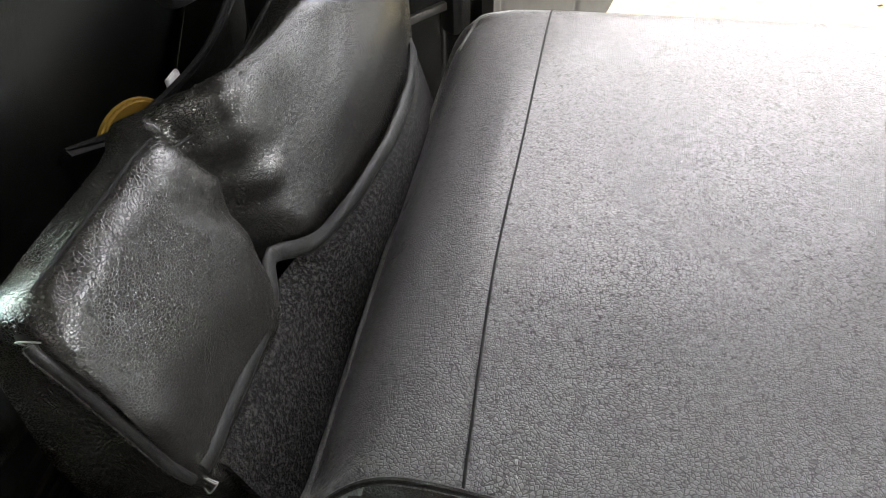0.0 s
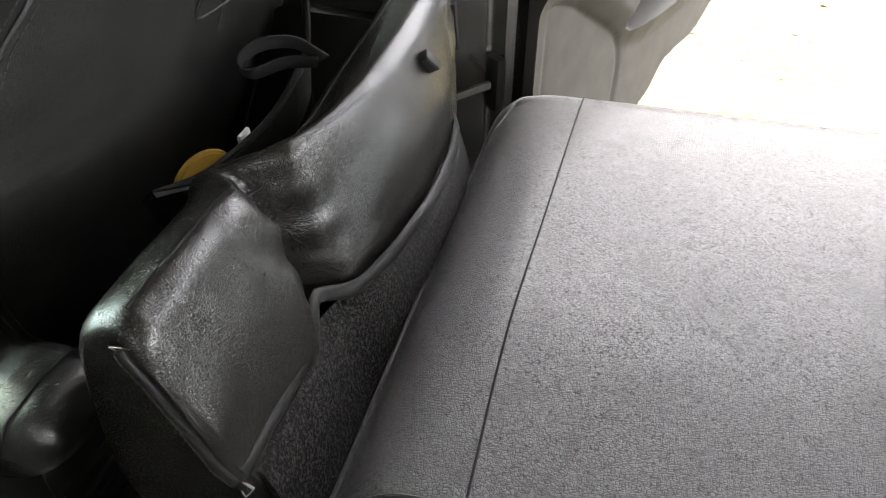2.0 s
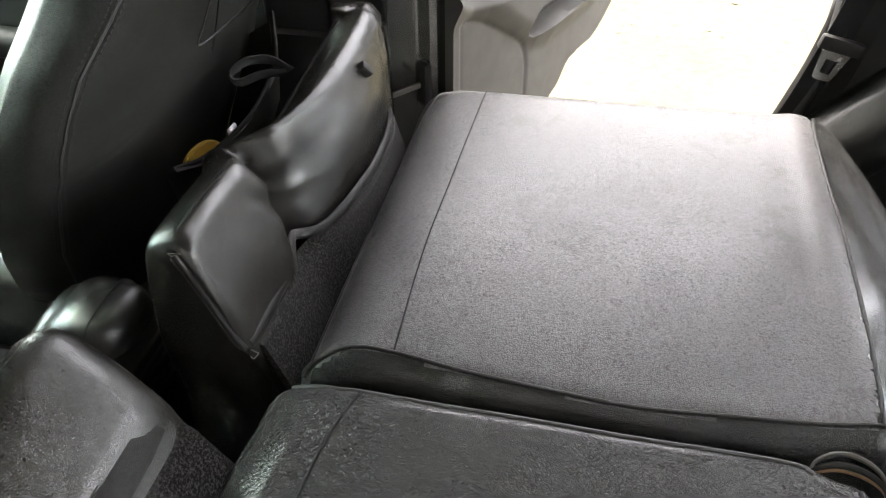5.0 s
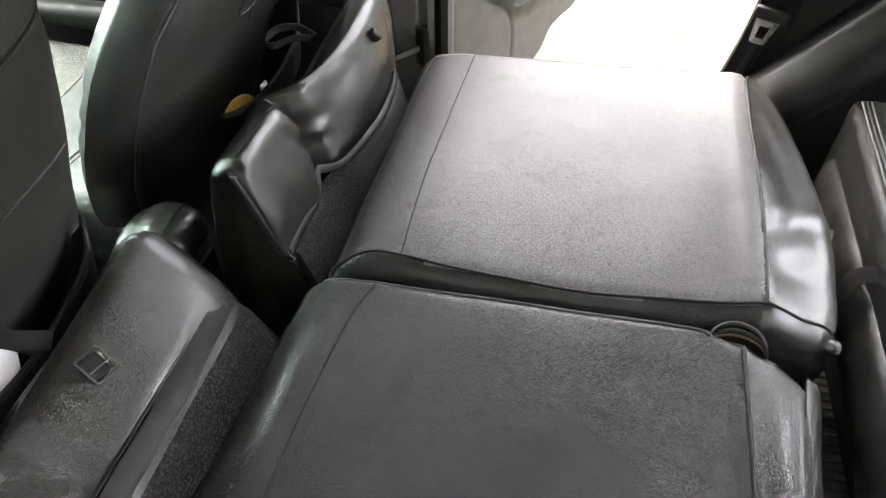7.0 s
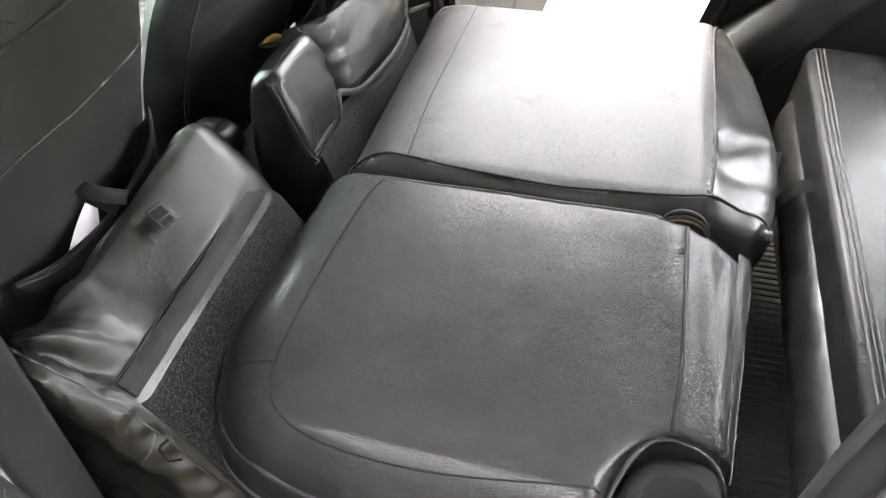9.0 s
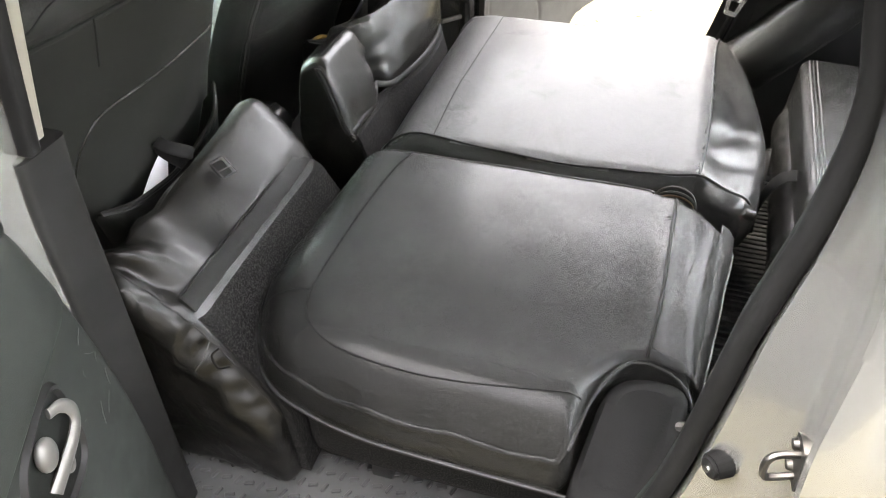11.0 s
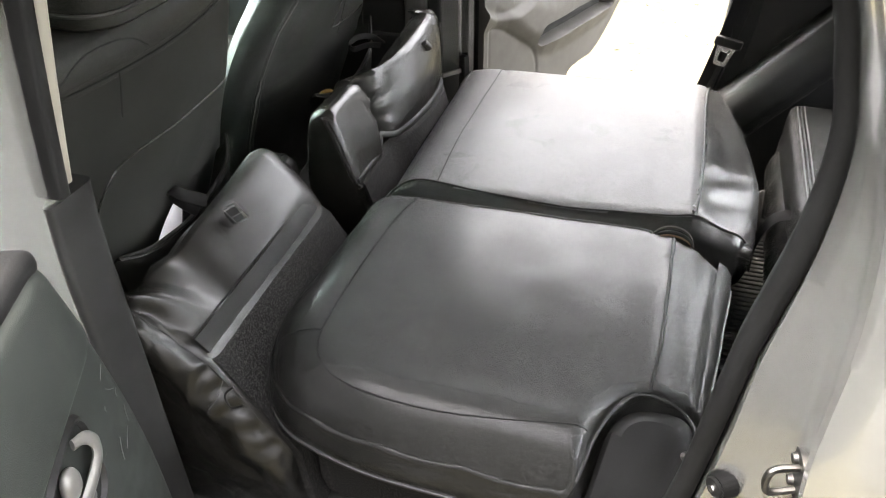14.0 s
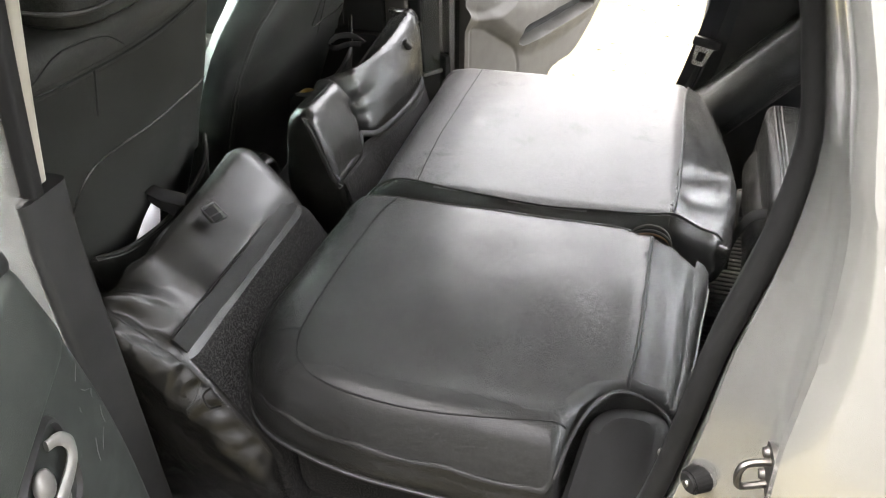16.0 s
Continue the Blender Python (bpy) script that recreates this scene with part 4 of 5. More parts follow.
    bm = ribbon(hem, 0.030, 0.004, (0.66, 0, -0.75))
    swell_by(bm, lambda p: 0.0014 * wave(p, 20) + 0.0018 * (0.25 - abs(wave(p, 42, 2))))
    part("hem", bm, LEATHER_HEM, body, "puckered hem band")
    part("hem_seam", tube([p + Vector((-0.0125, 0, 0.0135)) for p in hem], 0.0018, 6), RUBBER, body, "dark seam above the hem")
    near = [Vector((p.x, -0.352 + 0.003 * noise.noise(Vector((p.x * 40, 3, 0))) - 0.012 * max(0, p.x + 0.2), p.y + 0.004 * noise.noise(Vector((p.x * 35, 0, 1))))) for p in spline([Vector(q) for q in ((-0.312, 0.985), (-0.275, 0.965), (-0.225, 0.930), (-0.178, 0.893), (-0.12, 0.815), (-0.064, 0.728))], 14)]
    part("side_piping", tube(near, lambda f: 0.0018 + 0.0008 * math.sin(f * 60), 8), LEATHER_SOFT, body, "wrinkled side piping")
    loose = spline([near[len(near) * 2 // 3], near[len(near) * 2 // 3] + Vector((-0.01, -0.012, -0.03)), near[len(near) * 2 // 3] + Vector((-0.03, -0.014, -0.06))], 6)
    part("loose_thread", tube(loose, 0.0007, 5), PALE_CORD, body, "pale loose thread")
    for f in (0.72,):
        q = near[int((len(near) - 1) * f)]
        loop = spline([q + Vector((0, 0, 0.004)), q + Vector((-0.012, -0.007, -0.010)), q + Vector((-0.004, -0.010, -0.030)), q + Vector((0.016, -0.007, -0.024))], 6)
        part("elastic_loop", tube(loop, 0.0018, 7), LEATHER_HEM, body, "small gathered elastic loop")
    # webbing loop and buckle
    bm = ribbon(spline([(-0.352, -0.07, 0.955), (-0.375, -0.085, 0.985), (-0.372, -0.10, 1.015), (-0.35, -0.10, 1.008), (-0.325, -0.075, 0.985)], 6), 0.022, 0.003, (0.3, 1, 0.2))
    part("strap_loop", bm, WEBBING, t, "black webbing loop")
    buckle(t, (-0.262, -0.096, 0.979), 41)
    main.free()
    return t


def buckle(parent, at, tilt):
    """A dark slot in the cover with a closed wire frame standing over it."""
    m = Matrix.Translation(at) @ Matrix.Rotation(radians(tilt), 4, "Y") @ Matrix.Rotation(radians(-14), 4, "Z")
    bm = rbox(-0.013, 0.014, -0.013, 0.013, -0.004, 0.0040, 0.003)
    bmesh.ops.transform(bm, matrix=m, verts=bm.verts)
    socket = part("clip", bm, RUBBER, parent, "black plastic clip")
    line = [m @ Vector((p.x, p.y, 0.0075 + 0.12 * p.x)) for p in rounded([(-0.017, -0.016, 0.004), (0.018, -0.016, 0.004), (0.018, 0.016, 0.004), (-0.017, 0.016, 0.004)], 4)]
    part("wire_frame", tube(line + line[:2], 0.0013, 6), PIPING, socket, "thin dark wire frame")
    part("tongue", tube([m @ Vector(q) for q in ((0.004, -0.016, 0.0085), (0.004, 0.016, 0.0085))], 0.0011, 6), PIPING, socket, "thin cross wire")


def cushion_far():
    t = thing("seat_cushion", "tumbled black leatherette seat cushion with a deep crease", "seat cushion", "tumbled cushions")
    y0, y1 = 0.213, 0.785
    shape = profile([(-0.285, 0.505, 0.03), (-0.288, 0.90, 0.06), (-0.268, 1.030, 0.042), (-0.214, 1.026, 0.014), (-0.170, 0.880, 0.012), (-0.13, 0.72, 0.03), (-0.12, 0.505, 0.03)])
    shape = even([tuple(p) for p in shape], 0.006)
    c = Vector((-0.215, 0.77))

    def lobe(y):
        return max(0, math.sin((y - 0.405) / 0.38 * math.pi)) ** 0.7 if y > 0.405 else 0.0

    rings = []
    rows = 150
    for k in range(rows + 1):
        f = k / rows
        y = y0 + (y1 - y0) * f
        d = min(f, 1 - f) * (y1 - y0)
        r = 0.024
        cut = r - math.sqrt(max(0, r * r - max(0, r - d) ** 2))
        groove = math.exp(-((y - 0.402) / 0.022) ** 2)
        shear = 0.045 * max(0, min(1, (y - 0.42) / 0.33))
        ring = []
        for p in shape:
            q = p + (c - p).normalized() * cut * 0.8
            side = max(0, min(1, (q.x + 0.30) / 0.05)) * max(0, min(1, (q.y - 0.80) / 0.06))
            up = max(0, min(1, (q.y - 0.80) / 0.2))
            face = math.exp(-((q.y - 0.945) / 0.055) ** 2)
            x = q.x + shear * up + side * (0.022 * lobe(y) ** 1.5 + 0.016 * lobe(y) ** 2 * face - 0.034 * groove + (0.008 * face if y < 0.39 else 0))
            behind = max(0, min(1, (-0.215 - q.x) / 0.04)) * up * math.exp(-(((y - 0.48) / 0.075) ** 2))
            x += 0.012 * behind
            ring.append((x, y, q.y - 0.016 * behind + side * (0.012 * lobe(y) ** 1.6 - 0.012 * groove) + 0.030 * max(0, min(1, (q.y - 0.88) / 0.1)) * max(0, min(1, (y - 0.56) / 0.17)) ** 1.3))
        rings.append(ring)
    bm = loft(rings)
    tip, end = Vector((-0.235, 0.335, 1.018)), Vector((-0.196, 0.392, 0.966))

    def lumps(p):
        d = 0.004 * (0.3 - abs(wave(p, 13, 8))) * (1 if p.y < 0.40 else 0.4)
        d += 0.0025 * wave(p, 9) + 0.006 * abs(wave(p, 26, 5)) * math.exp(-((p.y - 0.40) / 0.05) ** 2)
        if p.y > 0.72 and p.z > 0.96:
            d += 0.008 * abs(wave(p, 40, 3))
        # pinched tongue of the cover and the hollow under it
        f = max(0.0, min(1.0, (p - tip).dot(end - tip) / (end - tip).length_squared))
        gap = (p - tip.lerp(end, f)).length
        d += (0.004 + 0.006 * f) * math.exp(-((gap / 0.010) ** 2))
        low = (p - tip.lerp(end, f) - Vector((0.012, -0.012, -0.012))).length
        d -= 0.007 * math.exp(-((low / 0.010) ** 2))
        # soft valley before the far lobe's crest
        d -= 0.005 * math.exp(-(((p.y - 0.465) / 0.035) ** 2) - ((p.z - 0.95) / 0.05) ** 2) * (p.x > -0.26)
        # short tucks that run out of the valley
        for py, pz, turn, length, high in ((0.425, 0.985, 0.5, 0.030, 0.0035), (0.440, 0.965, 0.25, 0.034, -0.0030), (0.430, 0.945, 0.0, 0.030, 0.0030), (0.375, 1.000, 2.6, 0.026, 0.0030), (0.415, 0.915, -0.4, 0.028, 0.0025)):
            along = (p.y - py) * math.cos(turn) + (p.z - pz) * math.sin(turn)
            across = (p.z - pz) * math.cos(turn) - (p.y - py) * math.sin(turn)
            d += 0.6 * high * math.exp(-((along / length) ** 2) - (across / 0.008) ** 2) * (p.x > -0.26)
        d += 0.002 * math.exp(-(((p.y - 0.57) / 0.05) ** 2) - ((p.z - 0.975) / 0.03) ** 2) * (p.x > -0.26)
        return d

    swell_by(bm, lumps)
    main = bm.copy()
    body = part("cushion_cover", bm, LEATHER_SOFT, t, "creased black leatherette cover")
    edge = drape(main, [(p.x, 0.0, p.y) for p in spline([(-0.224, 1.012), (-0.214, 0.992), (-0.197, 0.945), (-0.180, 0.895), (-0.173, 0.876)], 10)], (0, 1, 0), 0.0022, 0.0)
    part("side_piping", tube(edge, 0.0038, 10), LEATHER_HEM, body, "raised side piping")
    part("side_stitching", stitches([p + Vector((-0.004, -0.002, -0.004)) for p in edge], 0.003, 0.0025, 0.0006), THREAD, body, "grey stitching")
    hem = []
    for k in range(61):
        y = 0.222 + 0.549 * k / 60
        g = math.exp(-((y - 0.392) / 0.022) ** 2)
        hem.append((-0.170 + 0.050 * lobe(y) - 0.012 * g + 0.002 * noise.noise(Vector((y * 30, 0, 0))), y, 0.876 + 0.020 * g + 0.022 * lobe(y)))
    part("hem", tube(hem, lambda f: 0.0072 + 0.0016 * noise.noise(Vector((f * 18, 1, 0))), 12, None, 0.5, (0.92, 0, 0.4)), LEATHER_HEM, body, "thick rounded hem")
    rows = []
    for k in range(31):
        y = y0 + 0.02 + (y1 - y0 - 0.04) * k / 30
        s = 0.045 * lobe(y)
        rows.append([(-0.178 + s, y, 0.872 + s * 0.3), (-0.160 + s, y, 0.862 + s * 0.3), (-0.112 + s * 0.5, y, 0.72), (-0.10, y, 0.53), (-0.12, y, 0.53), (-0.125 + s * 0.5, y, 0.72)])
    part("carpet_back", loft(rows), CARPET, t, "dark grey carpet underside")
    ridge = drape(main, [(-0.228 + 0.035 * max(0, (k / 24 * 0.5 - 0.2) / 0.33), y0 + 0.02 + 0.54 * k / 24, 1.4) for k in range(25)], (0, 0, -1), 0.0004)
    part("top_seam", tube(ridge, 0.0013, 6), RUBBER, body, "stitched top seam")
    # A flattened black ball draws the shade of the open corner.
    hole = bmesh.new()
    bmesh.ops.create_uvsphere(hole, u_segments=14, v_segments=8, radius=0.009, matrix=Matrix.Translation((-0.228, 0.217, 1.010)) @ Matrix.Diagonal((1.1, 0.5, 0.8, 1)))
    part("corner_shade", hole, RUBBER, body, "black ball for the shade in the cover's open corner")
    rng = random.Random(5)
    for at in ((-0.224, 0.214, 1.010), (-0.168, 0.219, 0.868)):
        d = [Vector((rng.uniform(-1, 1), rng.uniform(-1, 0.2), rng.uniform(-1, 0.6))) * 0.007 for _ in range(7)]
        line = [Vector(at)]
        for q in d:
            line.append(Vector(at) + q)
        part("frayed_thread", tube(spline(line, 4), 0.0006, 4), PALE_CORD, body, "pale frayed thread end")
    spot = drape(main, [(0.3, 0.634, 1.012)], (-1, 0, 0), 0.0, 0.0)
    m = Matrix.Translation(spot[0] if spot else (-0.17, 0.634, 1.012)) @ Matrix.Rotation(radians(58), 4, "Y") @ Matrix.Rotation(radians(28), 4, "Z")
    bm = rbox(-0.014, 0.010, -0.006, 0.006, -0.006, 0.012, 0.002)
    bmesh.ops.transform(bm, matrix=m, verts=bm.verts)
    clip = part("clip", bm, PLASTIC, t, "black plastic clip")
    bm = rbox(-0.012, 0.008, -0.0068, -0.0058, 0.002, 0.010, 0.0003, 1)
    bmesh.ops.transform(bm, matrix=m, verts=bm.verts)
    part("clip_face", bm, STEEL, clip, "worn metal face")
    bm = ribbon(spline([(-0.238, 0.585, 1.030), (-0.262, 0.572, 1.050), (-0.290, 0.553, 1.052), (-0.302, 0.540, 1.040), (-0.295, 0.546, 1.026), (-0.272, 0.566, 1.030), (-0.245, 0.585, 1.026)], 6), 0.018, 0.0025, (0.1, -0.5, 1))
    part("strap_loop", bm, WEBBING, t, "black webbing loop")
    crest = drape(main, [(-0.205, 0.735, 1.4)], (0, 0, -1), 0.0, 0.0)
    top_spot = crest[0] if crest else Vector((-0.205, 0.735, 1.03))
    tuft = bmesh.new()
    bmesh.ops.create_uvsphere(tuft, u_segments=36, v_segments=24, radius=1.0, matrix=Matrix.Translation(top_spot) @ Matrix.Rotation(radians(-20), 4, "X") @ Matrix.Diagonal((0.020, 0.030, 0.008, 1)))
    swell_by(tuft, lambda p: 0.006 * abs(wave(p, 85, 2)) - 0.002)
    part("gathered_corner", tuft, LEATHER_SOFT, body, "gathered corner of the cover")
    # A black cord laid on the cover draws the slit's inner shade.
    slit = drape(main, [(0.3, p[0], p[1]) for p in [(0.752, 1.03), (0.765, 1.0), (0.772, 0.965)]], (-1, 0, 0), 0.001, 0.0)
    if len(slit) > 2:
        part("slit_shade", tube(spline(slit, 6), 0.005, 8), RUBBER, body, "black cord for the shade in the cover's open slit")
    main.free()
    return t


second_row_far()
second_row_near()
cushion_near()
cushion_far()


# ---- front seats ----
def front_seat(name, y_mid, half, x_shift, tall, edged, widths, seam_z, deep, label):
    t = thing(name, label, "car seat", "front seats")

    def spine(z):
        return -0.435 + x_shift + 0.38 * (z - 0.85)

    bow = [math.radians(a) for a in range(-90, 91, 5)]
    section = [(max(0.0, math.cos(a)) ** (0.62 if edged else 0.5), math.copysign(abs(math.sin(a)) ** 0.9, math.sin(a))) for a in bow] + [(-0.28, 0.88), (-0.50, 0.6), (-0.55, 0.3), (-0.55, -0.3), (-0.50, -0.6), (-0.28, -0.88)]
    section = even(section, 0.05)
    rings = []
    for k in range(45):
        f = k / 44
        z = 0.62 + (tall - 0.62) * f
        w = float(np.interp(z, [p[0] for p in widths], [p[1] for p in widths]))
        end = max(0, (z - seam_z - 0.005) / (tall - seam_z - 0.005))
        squash = math.sqrt(max(0.015, 1 - end * end))
        d = deep
        x = spine(z)
        rings.append([(x - d + p.x * d * squash, y_mid + p.y * w * (0.75 + 0.25 * squash), z) for p in section])
    bm = loft(rings)
    def creases(p):
        q = abs(p.y - y_mid) / float(np.interp(p.z, [w[0] for w in widths], [w[1] for w in widths]))
        out = min(1, max(0, (q - 0.45) / 0.2)) * min(1, max(0, (0.99 - q) / 0.14))
        d = 0.003 * wave(p, 8, y_mid)
        for z, high in ((1.045, 0.004), (0.992, 0.004), (0.965, -0.003), (1.018, -0.003)) if edged else ():
            d -= high * out * math.exp(-((p.z - z - 0.012 * wave(p, 5, z)) / 0.012) ** 2)
        return d

    swell_by(bm, creases)
    main = bm.copy()
    back = part("seat_back", bm, LEATHER_FRONT, t, "smooth black leatherette seat back")
    high = seam_z
    if edged:
        # two rows of stitching and a raised seam round the back's rounded edge
        for side in (-1, 1):
            zs = [0.74 + 0.50 * k / 40 for k in range(41)]
            for inset in (0.022, 0.036):
                rim = [(0.3, y_mid + side * (float(np.interp(z, [p[0] for p in widths], [p[1] for p in widths])) - inset), z) for z in zs]
                line = drape(main, rim, (-1, 0, 0), 0.0006, 0.0)
                part("stitching", stitches(line, 0.005, 0.003, 0.0007), DARK_THREAD, back, "row of stitching")
            line = drape(main, [(0.3, p[1] + side * 0.007, p[2]) for p in rim], (-1, 0, 0), 0.0004, 0.0)
            part("edge_seam", tube(line, 0.0022, 6), PIPING, back, "raised edge seam")
        upright = drape(main, [(0.3, y_mid + 0.004 - 0.0008 * k, 1.036 + 0.012 * k) for k in range(20)], (-1, 0, 0), 0.0005, 0.0)
        part("upright_seam", tube(upright, 0.0013, 6), RUBBER, back, "upright seam")
    else:
        for off in (-0.007, 0.0, 0.007):
            arc = [(0.3, y_mid - half * 0.95 + half * 1.85 * k / 40, high + off - 0.012 * math.sin(math.pi * k / 40) + 0.012 * (k / 40) ** 3) for k in range(41)]
            line = drape(main, arc, (-1, 0, 0), 0.0006, 0.0)
            if off:
                part("stitching", stitches(line, 0.005, 0.003, 0.0008), DARK_THREAD, back, "row of stitching")
            else:
                part("back_seam", tube(line, 0.0016, 6), RUBBER, back, "stitched seam")
        upright = drape(main, [(0.3, y_mid - 0.086 + 0.0014 * k, high - 0.010 - 0.0075 * k) for k in range(11)], (-1, 0, 0), 0.0005, 0.0)
        part("upright_seam", tube(upright, 0.0013, 6), RUBBER, back, "short upright seam")
        crown = drape(main, [tuple(p) for p in spline([(0.3, y_mid - half * 0.62, high + 0.010), (0.3, y_mid - half * 0.45, high + 0.030), (0.3, y_mid - half * 0.22, high + 0.026), (0.3, y_mid - half * 0.10, high + 0.004)], 8)], (-1, 0, 0), 0.0005, 0.0)
        part("crown_seam", tube(crown, 0.0013, 6), RUBBER, back, "curved crown seam")
    # cushion, headrest, posts
    x0, x1 = -1.08 + x_shift, -0.52 + x_shift
    bm = pad(rounded([(x0, y_mid - half * 0.9, 0.06), (x1, y_mid - half * 0.8, 0.05), (x1, y_mid + half * 0.8, 0.05), (x0, y_mid + half * 0.9, 0.06)], 6), lambda x, y: 0.79 + 0.03 * ((y - y_mid) / half) ** 2, 0.62, lambda p, q: (0.05, 0.05), 0.02)
    low = bm.copy()
    cush = part("seat_cushion", bm, LEATHER, t, "black leatherette seat cushion")
    for x in (-0.70, -0.712, -0.86):
        line = drape(low, [(x + x_shift, y_mid - half * 0.7 + half * 1.4 * k / 20, 1) for k in range(21)], lift=0.0005)
        part("cushion_seam", tube(line, 0.0018, 6), PIPING, cush)
    part("seat_base", rbox(x0 + 0.05, x1 - 0.04, y_mid - half * 0.75, y_mid + half * 0.75, FLOOR - 0.012, 0.625, 0.02), PLASTIC, t, "black plastic seat base")
    x = spine(tall) - 0.055
    top = tall - 0.012
    bm = pad(rounded([(x - 0.06, y_mid - 0.135, 0.05), (x + 0.065, y_mid - 0.135, 0.05), (x + 0.065, y_mid + 0.135, 0.05), (x - 0.06, y_mid + 0.135, 0.05)], 6), lambda a, b: top + 0.20, top, lambda p, q: (0.035, 0.05), 0.015, 0.010)
    rest = part("headrest", bm, LEATHER_FRONT, t, "black leatherette headrest")
    loop = even(rounded([(x - 0.066, y_mid - 0.141, 0.05), (x + 0.073, y_mid - 0.141, 0.05), (x + 0.073, y_mid + 0.141, 0.05), (x - 0.066, y_mid + 0.141, 0.05)], 6), 0.012)
    part("headrest_piping", tube([(p.x, p.y, top + 0.022) for p in loop + loop[:1]], 0.003, 6), PIPING, rest)
    for s in (-1, 1):
        part("headrest_post", tube([(x, y_mid + s * 0.06, tall - 0.09), (x, y_mid + s * 0.06, tall + 0.02)], 0.007, 8), CHROME, t, "chrome post")
    low.free()
    return t, back, main


NEAR_WIDTHS = ((0.62, 0.345), (0.92, 0.34), (0.98, 0.328), (1.10, 0.306), (1.20, 0.290), (1.27, 0.278), (1.33, 0.255), (1.41, 0.21))
FAR_WIDTHS = ((0.62, 0.20), (0.73, 0.25), (0.80, 0.29), (0.88, 0.317), (0.95, 0.325), (1.03, 0.32), (1.08, 0.308), (1.13, 0.282), (1.18, 0.232), (1.23, 0.19), (1.30, 0.16), (1.40, 0.13))
front_near, fn_back, fn_mesh = front_seat("front_seat", -0.178, 0.300, 0.0, 1.385, False, NEAR_WIDTHS, 1.318, 0.085, "black leatherette front seat with a back pocket holding paper")
front_far, ff_back, ff_mesh = front_seat("front_seat", 0.600, 0.320, 0.0, 1.40, True, FAR_WIDTHS, 1.28, 0.115, "black leatherette front seat with a sagging back pocket")


def pocket(owner, mesh, seam, lip, label):
    """A slanted seam above, and below it the loose mouth, which stands off the seat back and falls to its foot."""
    line = drape(mesh, [(0.3, p.x, p.y) for p in spline([Vector(a) for a in seam], 10)], (-1, 0, 0), 0.001, 0.0)
    part("pocket_seam", tube(line, 0.0018, 8), LEATHER_SOFT, owner, label)
    edge = spline(lip, 8)
    n = len(edge) - 1
    rows = []
    for i, p in enumerate(edge):
        fall = 0.015 + 0.145 * min(1, 3.5 * i / n, 4 * (1 - i / n) + 0.2)
        foot = drape(mesh, [(0.3, p.y, p.z - fall)], (-1, 0, 0), 0.004, 0.0)
        foot = foot[0] if foot else p + Vector((-0.05, 0, -fall))
        foot.x = max(foot.x, p.x - 0.012 - 0.10 * min(1, 3 * i / n))
        inner = p + Vector((-0.006, 0, -0.004))
        mid = p.lerp(foot, 0.45)
        mid.x = p.x - 0.004
        rows.append([p, p + Vector((0.004, 0, -0.006)), mid, foot, foot - Vector((0.003, 0, 0)), mid - Vector((0.005, 0, 0)), inner])
    flap = part("pocket", loft(rows), LEATHER_FRONT, owner, "sagging pocket mouth")
    part("pocket_edge", tube(edge, lambda f: 0.0015 + 0.0030 * min(1, f * 8, (1 - f) * 8), 8), LEATHER_HEM, flap, "rounded pocket edge")


pocket(fn_back, fn_mesh, [(-0.300, 1.06), (-0.292, 1.11), (-0.265, 1.145), (-0.225, 1.155), (-0.1, 1.152), (0.080, 1.145)], [(-0.362, -0.268, 0.994), (-0.362, -0.208, 0.965), (-0.362, -0.148, 0.952), (-0.362, -0.078, 0.947), (-0.362, 0.005, 0.962), (-0.362, 0.058, 0.988), (-0.370, 0.085, 1.03)], "slanted pocket seam")
pocket(ff_back, ff_mesh, [(0.575, 1.14), (0.560, 1.10), (0.553, 1.072), (0.635, 1.062), (0.72, 1.050), (0.81, 1.04)], [(-0.348, 0.420, 0.962), (-0.346, 0.488, 0.931), (-0.345, 0.57, 0.915), (-0.345, 0.648, 0.911), (-0.345, 0.71, 0.923), (-0.345, 0.755, 0.942), (-0.345, 0.768, 0.965), (-0.350, 0.79, 1.02)], "pocket seam")
fn_mesh.free()
ff_mesh.free()


def pocket_things():
    rows = []
    for k in range(11):
        f = k / 10
        a = Vector((-0.388, -0.205, 0.90)).lerp(Vector((-0.376, -0.090, 0.985)), f) + Vector((0.004 * math.sin(f * 5), -0.012 * math.sin(f * math.pi), 0))
        b = Vector((-0.386, -0.10, 0.88)).lerp(Vector((-0.374, -0.080, 0.978)), f)
        rows.append([a, a.lerp(b, 0.5) + Vector((0.003, 0, 0)), b, b + Vector((0.0012, 0, 0)), a.lerp(b, 0.5) + Vector((0.0042, 0, 0)), a + Vector((0.0012, 0, 0))])
    tagged(part("folded_paper", loft(rows), PAPER, None, "folded white paper sticking out of the seat pocket"), category="paper")
    bm = bmesh.new()
    bmesh.ops.create_cone(bm, cap_ends=True, segments=32, radius1=0.048, radius2=0.046, depth=0.008, matrix=Matrix.Translation((-0.392, 0.556, 0.860)) @ Euler((0.35, math.pi / 2, 0)).to_matrix().to_4x4())
    bmesh.ops.bevel(bm, geom=bm.edges[:], offset=0.0025, segments=2, affect="EDGES")
    tagged(part("round_lid", bm, YELLOW, None, "yellow round plastic lid inside the seat pocket"), category="lid")
    bm = rbox(-0.364, -0.356, 0.592, 0.618, 0.872, 0.914, 0.003, 2)
    swell_by(bm, lambda p: 0.004 * wave(p, 60))
    tagged(part("wrapper", bm, PAPER, None, "small crumpled white wrapper inside the seat pocket"), category="wrapper")


pocket_things()


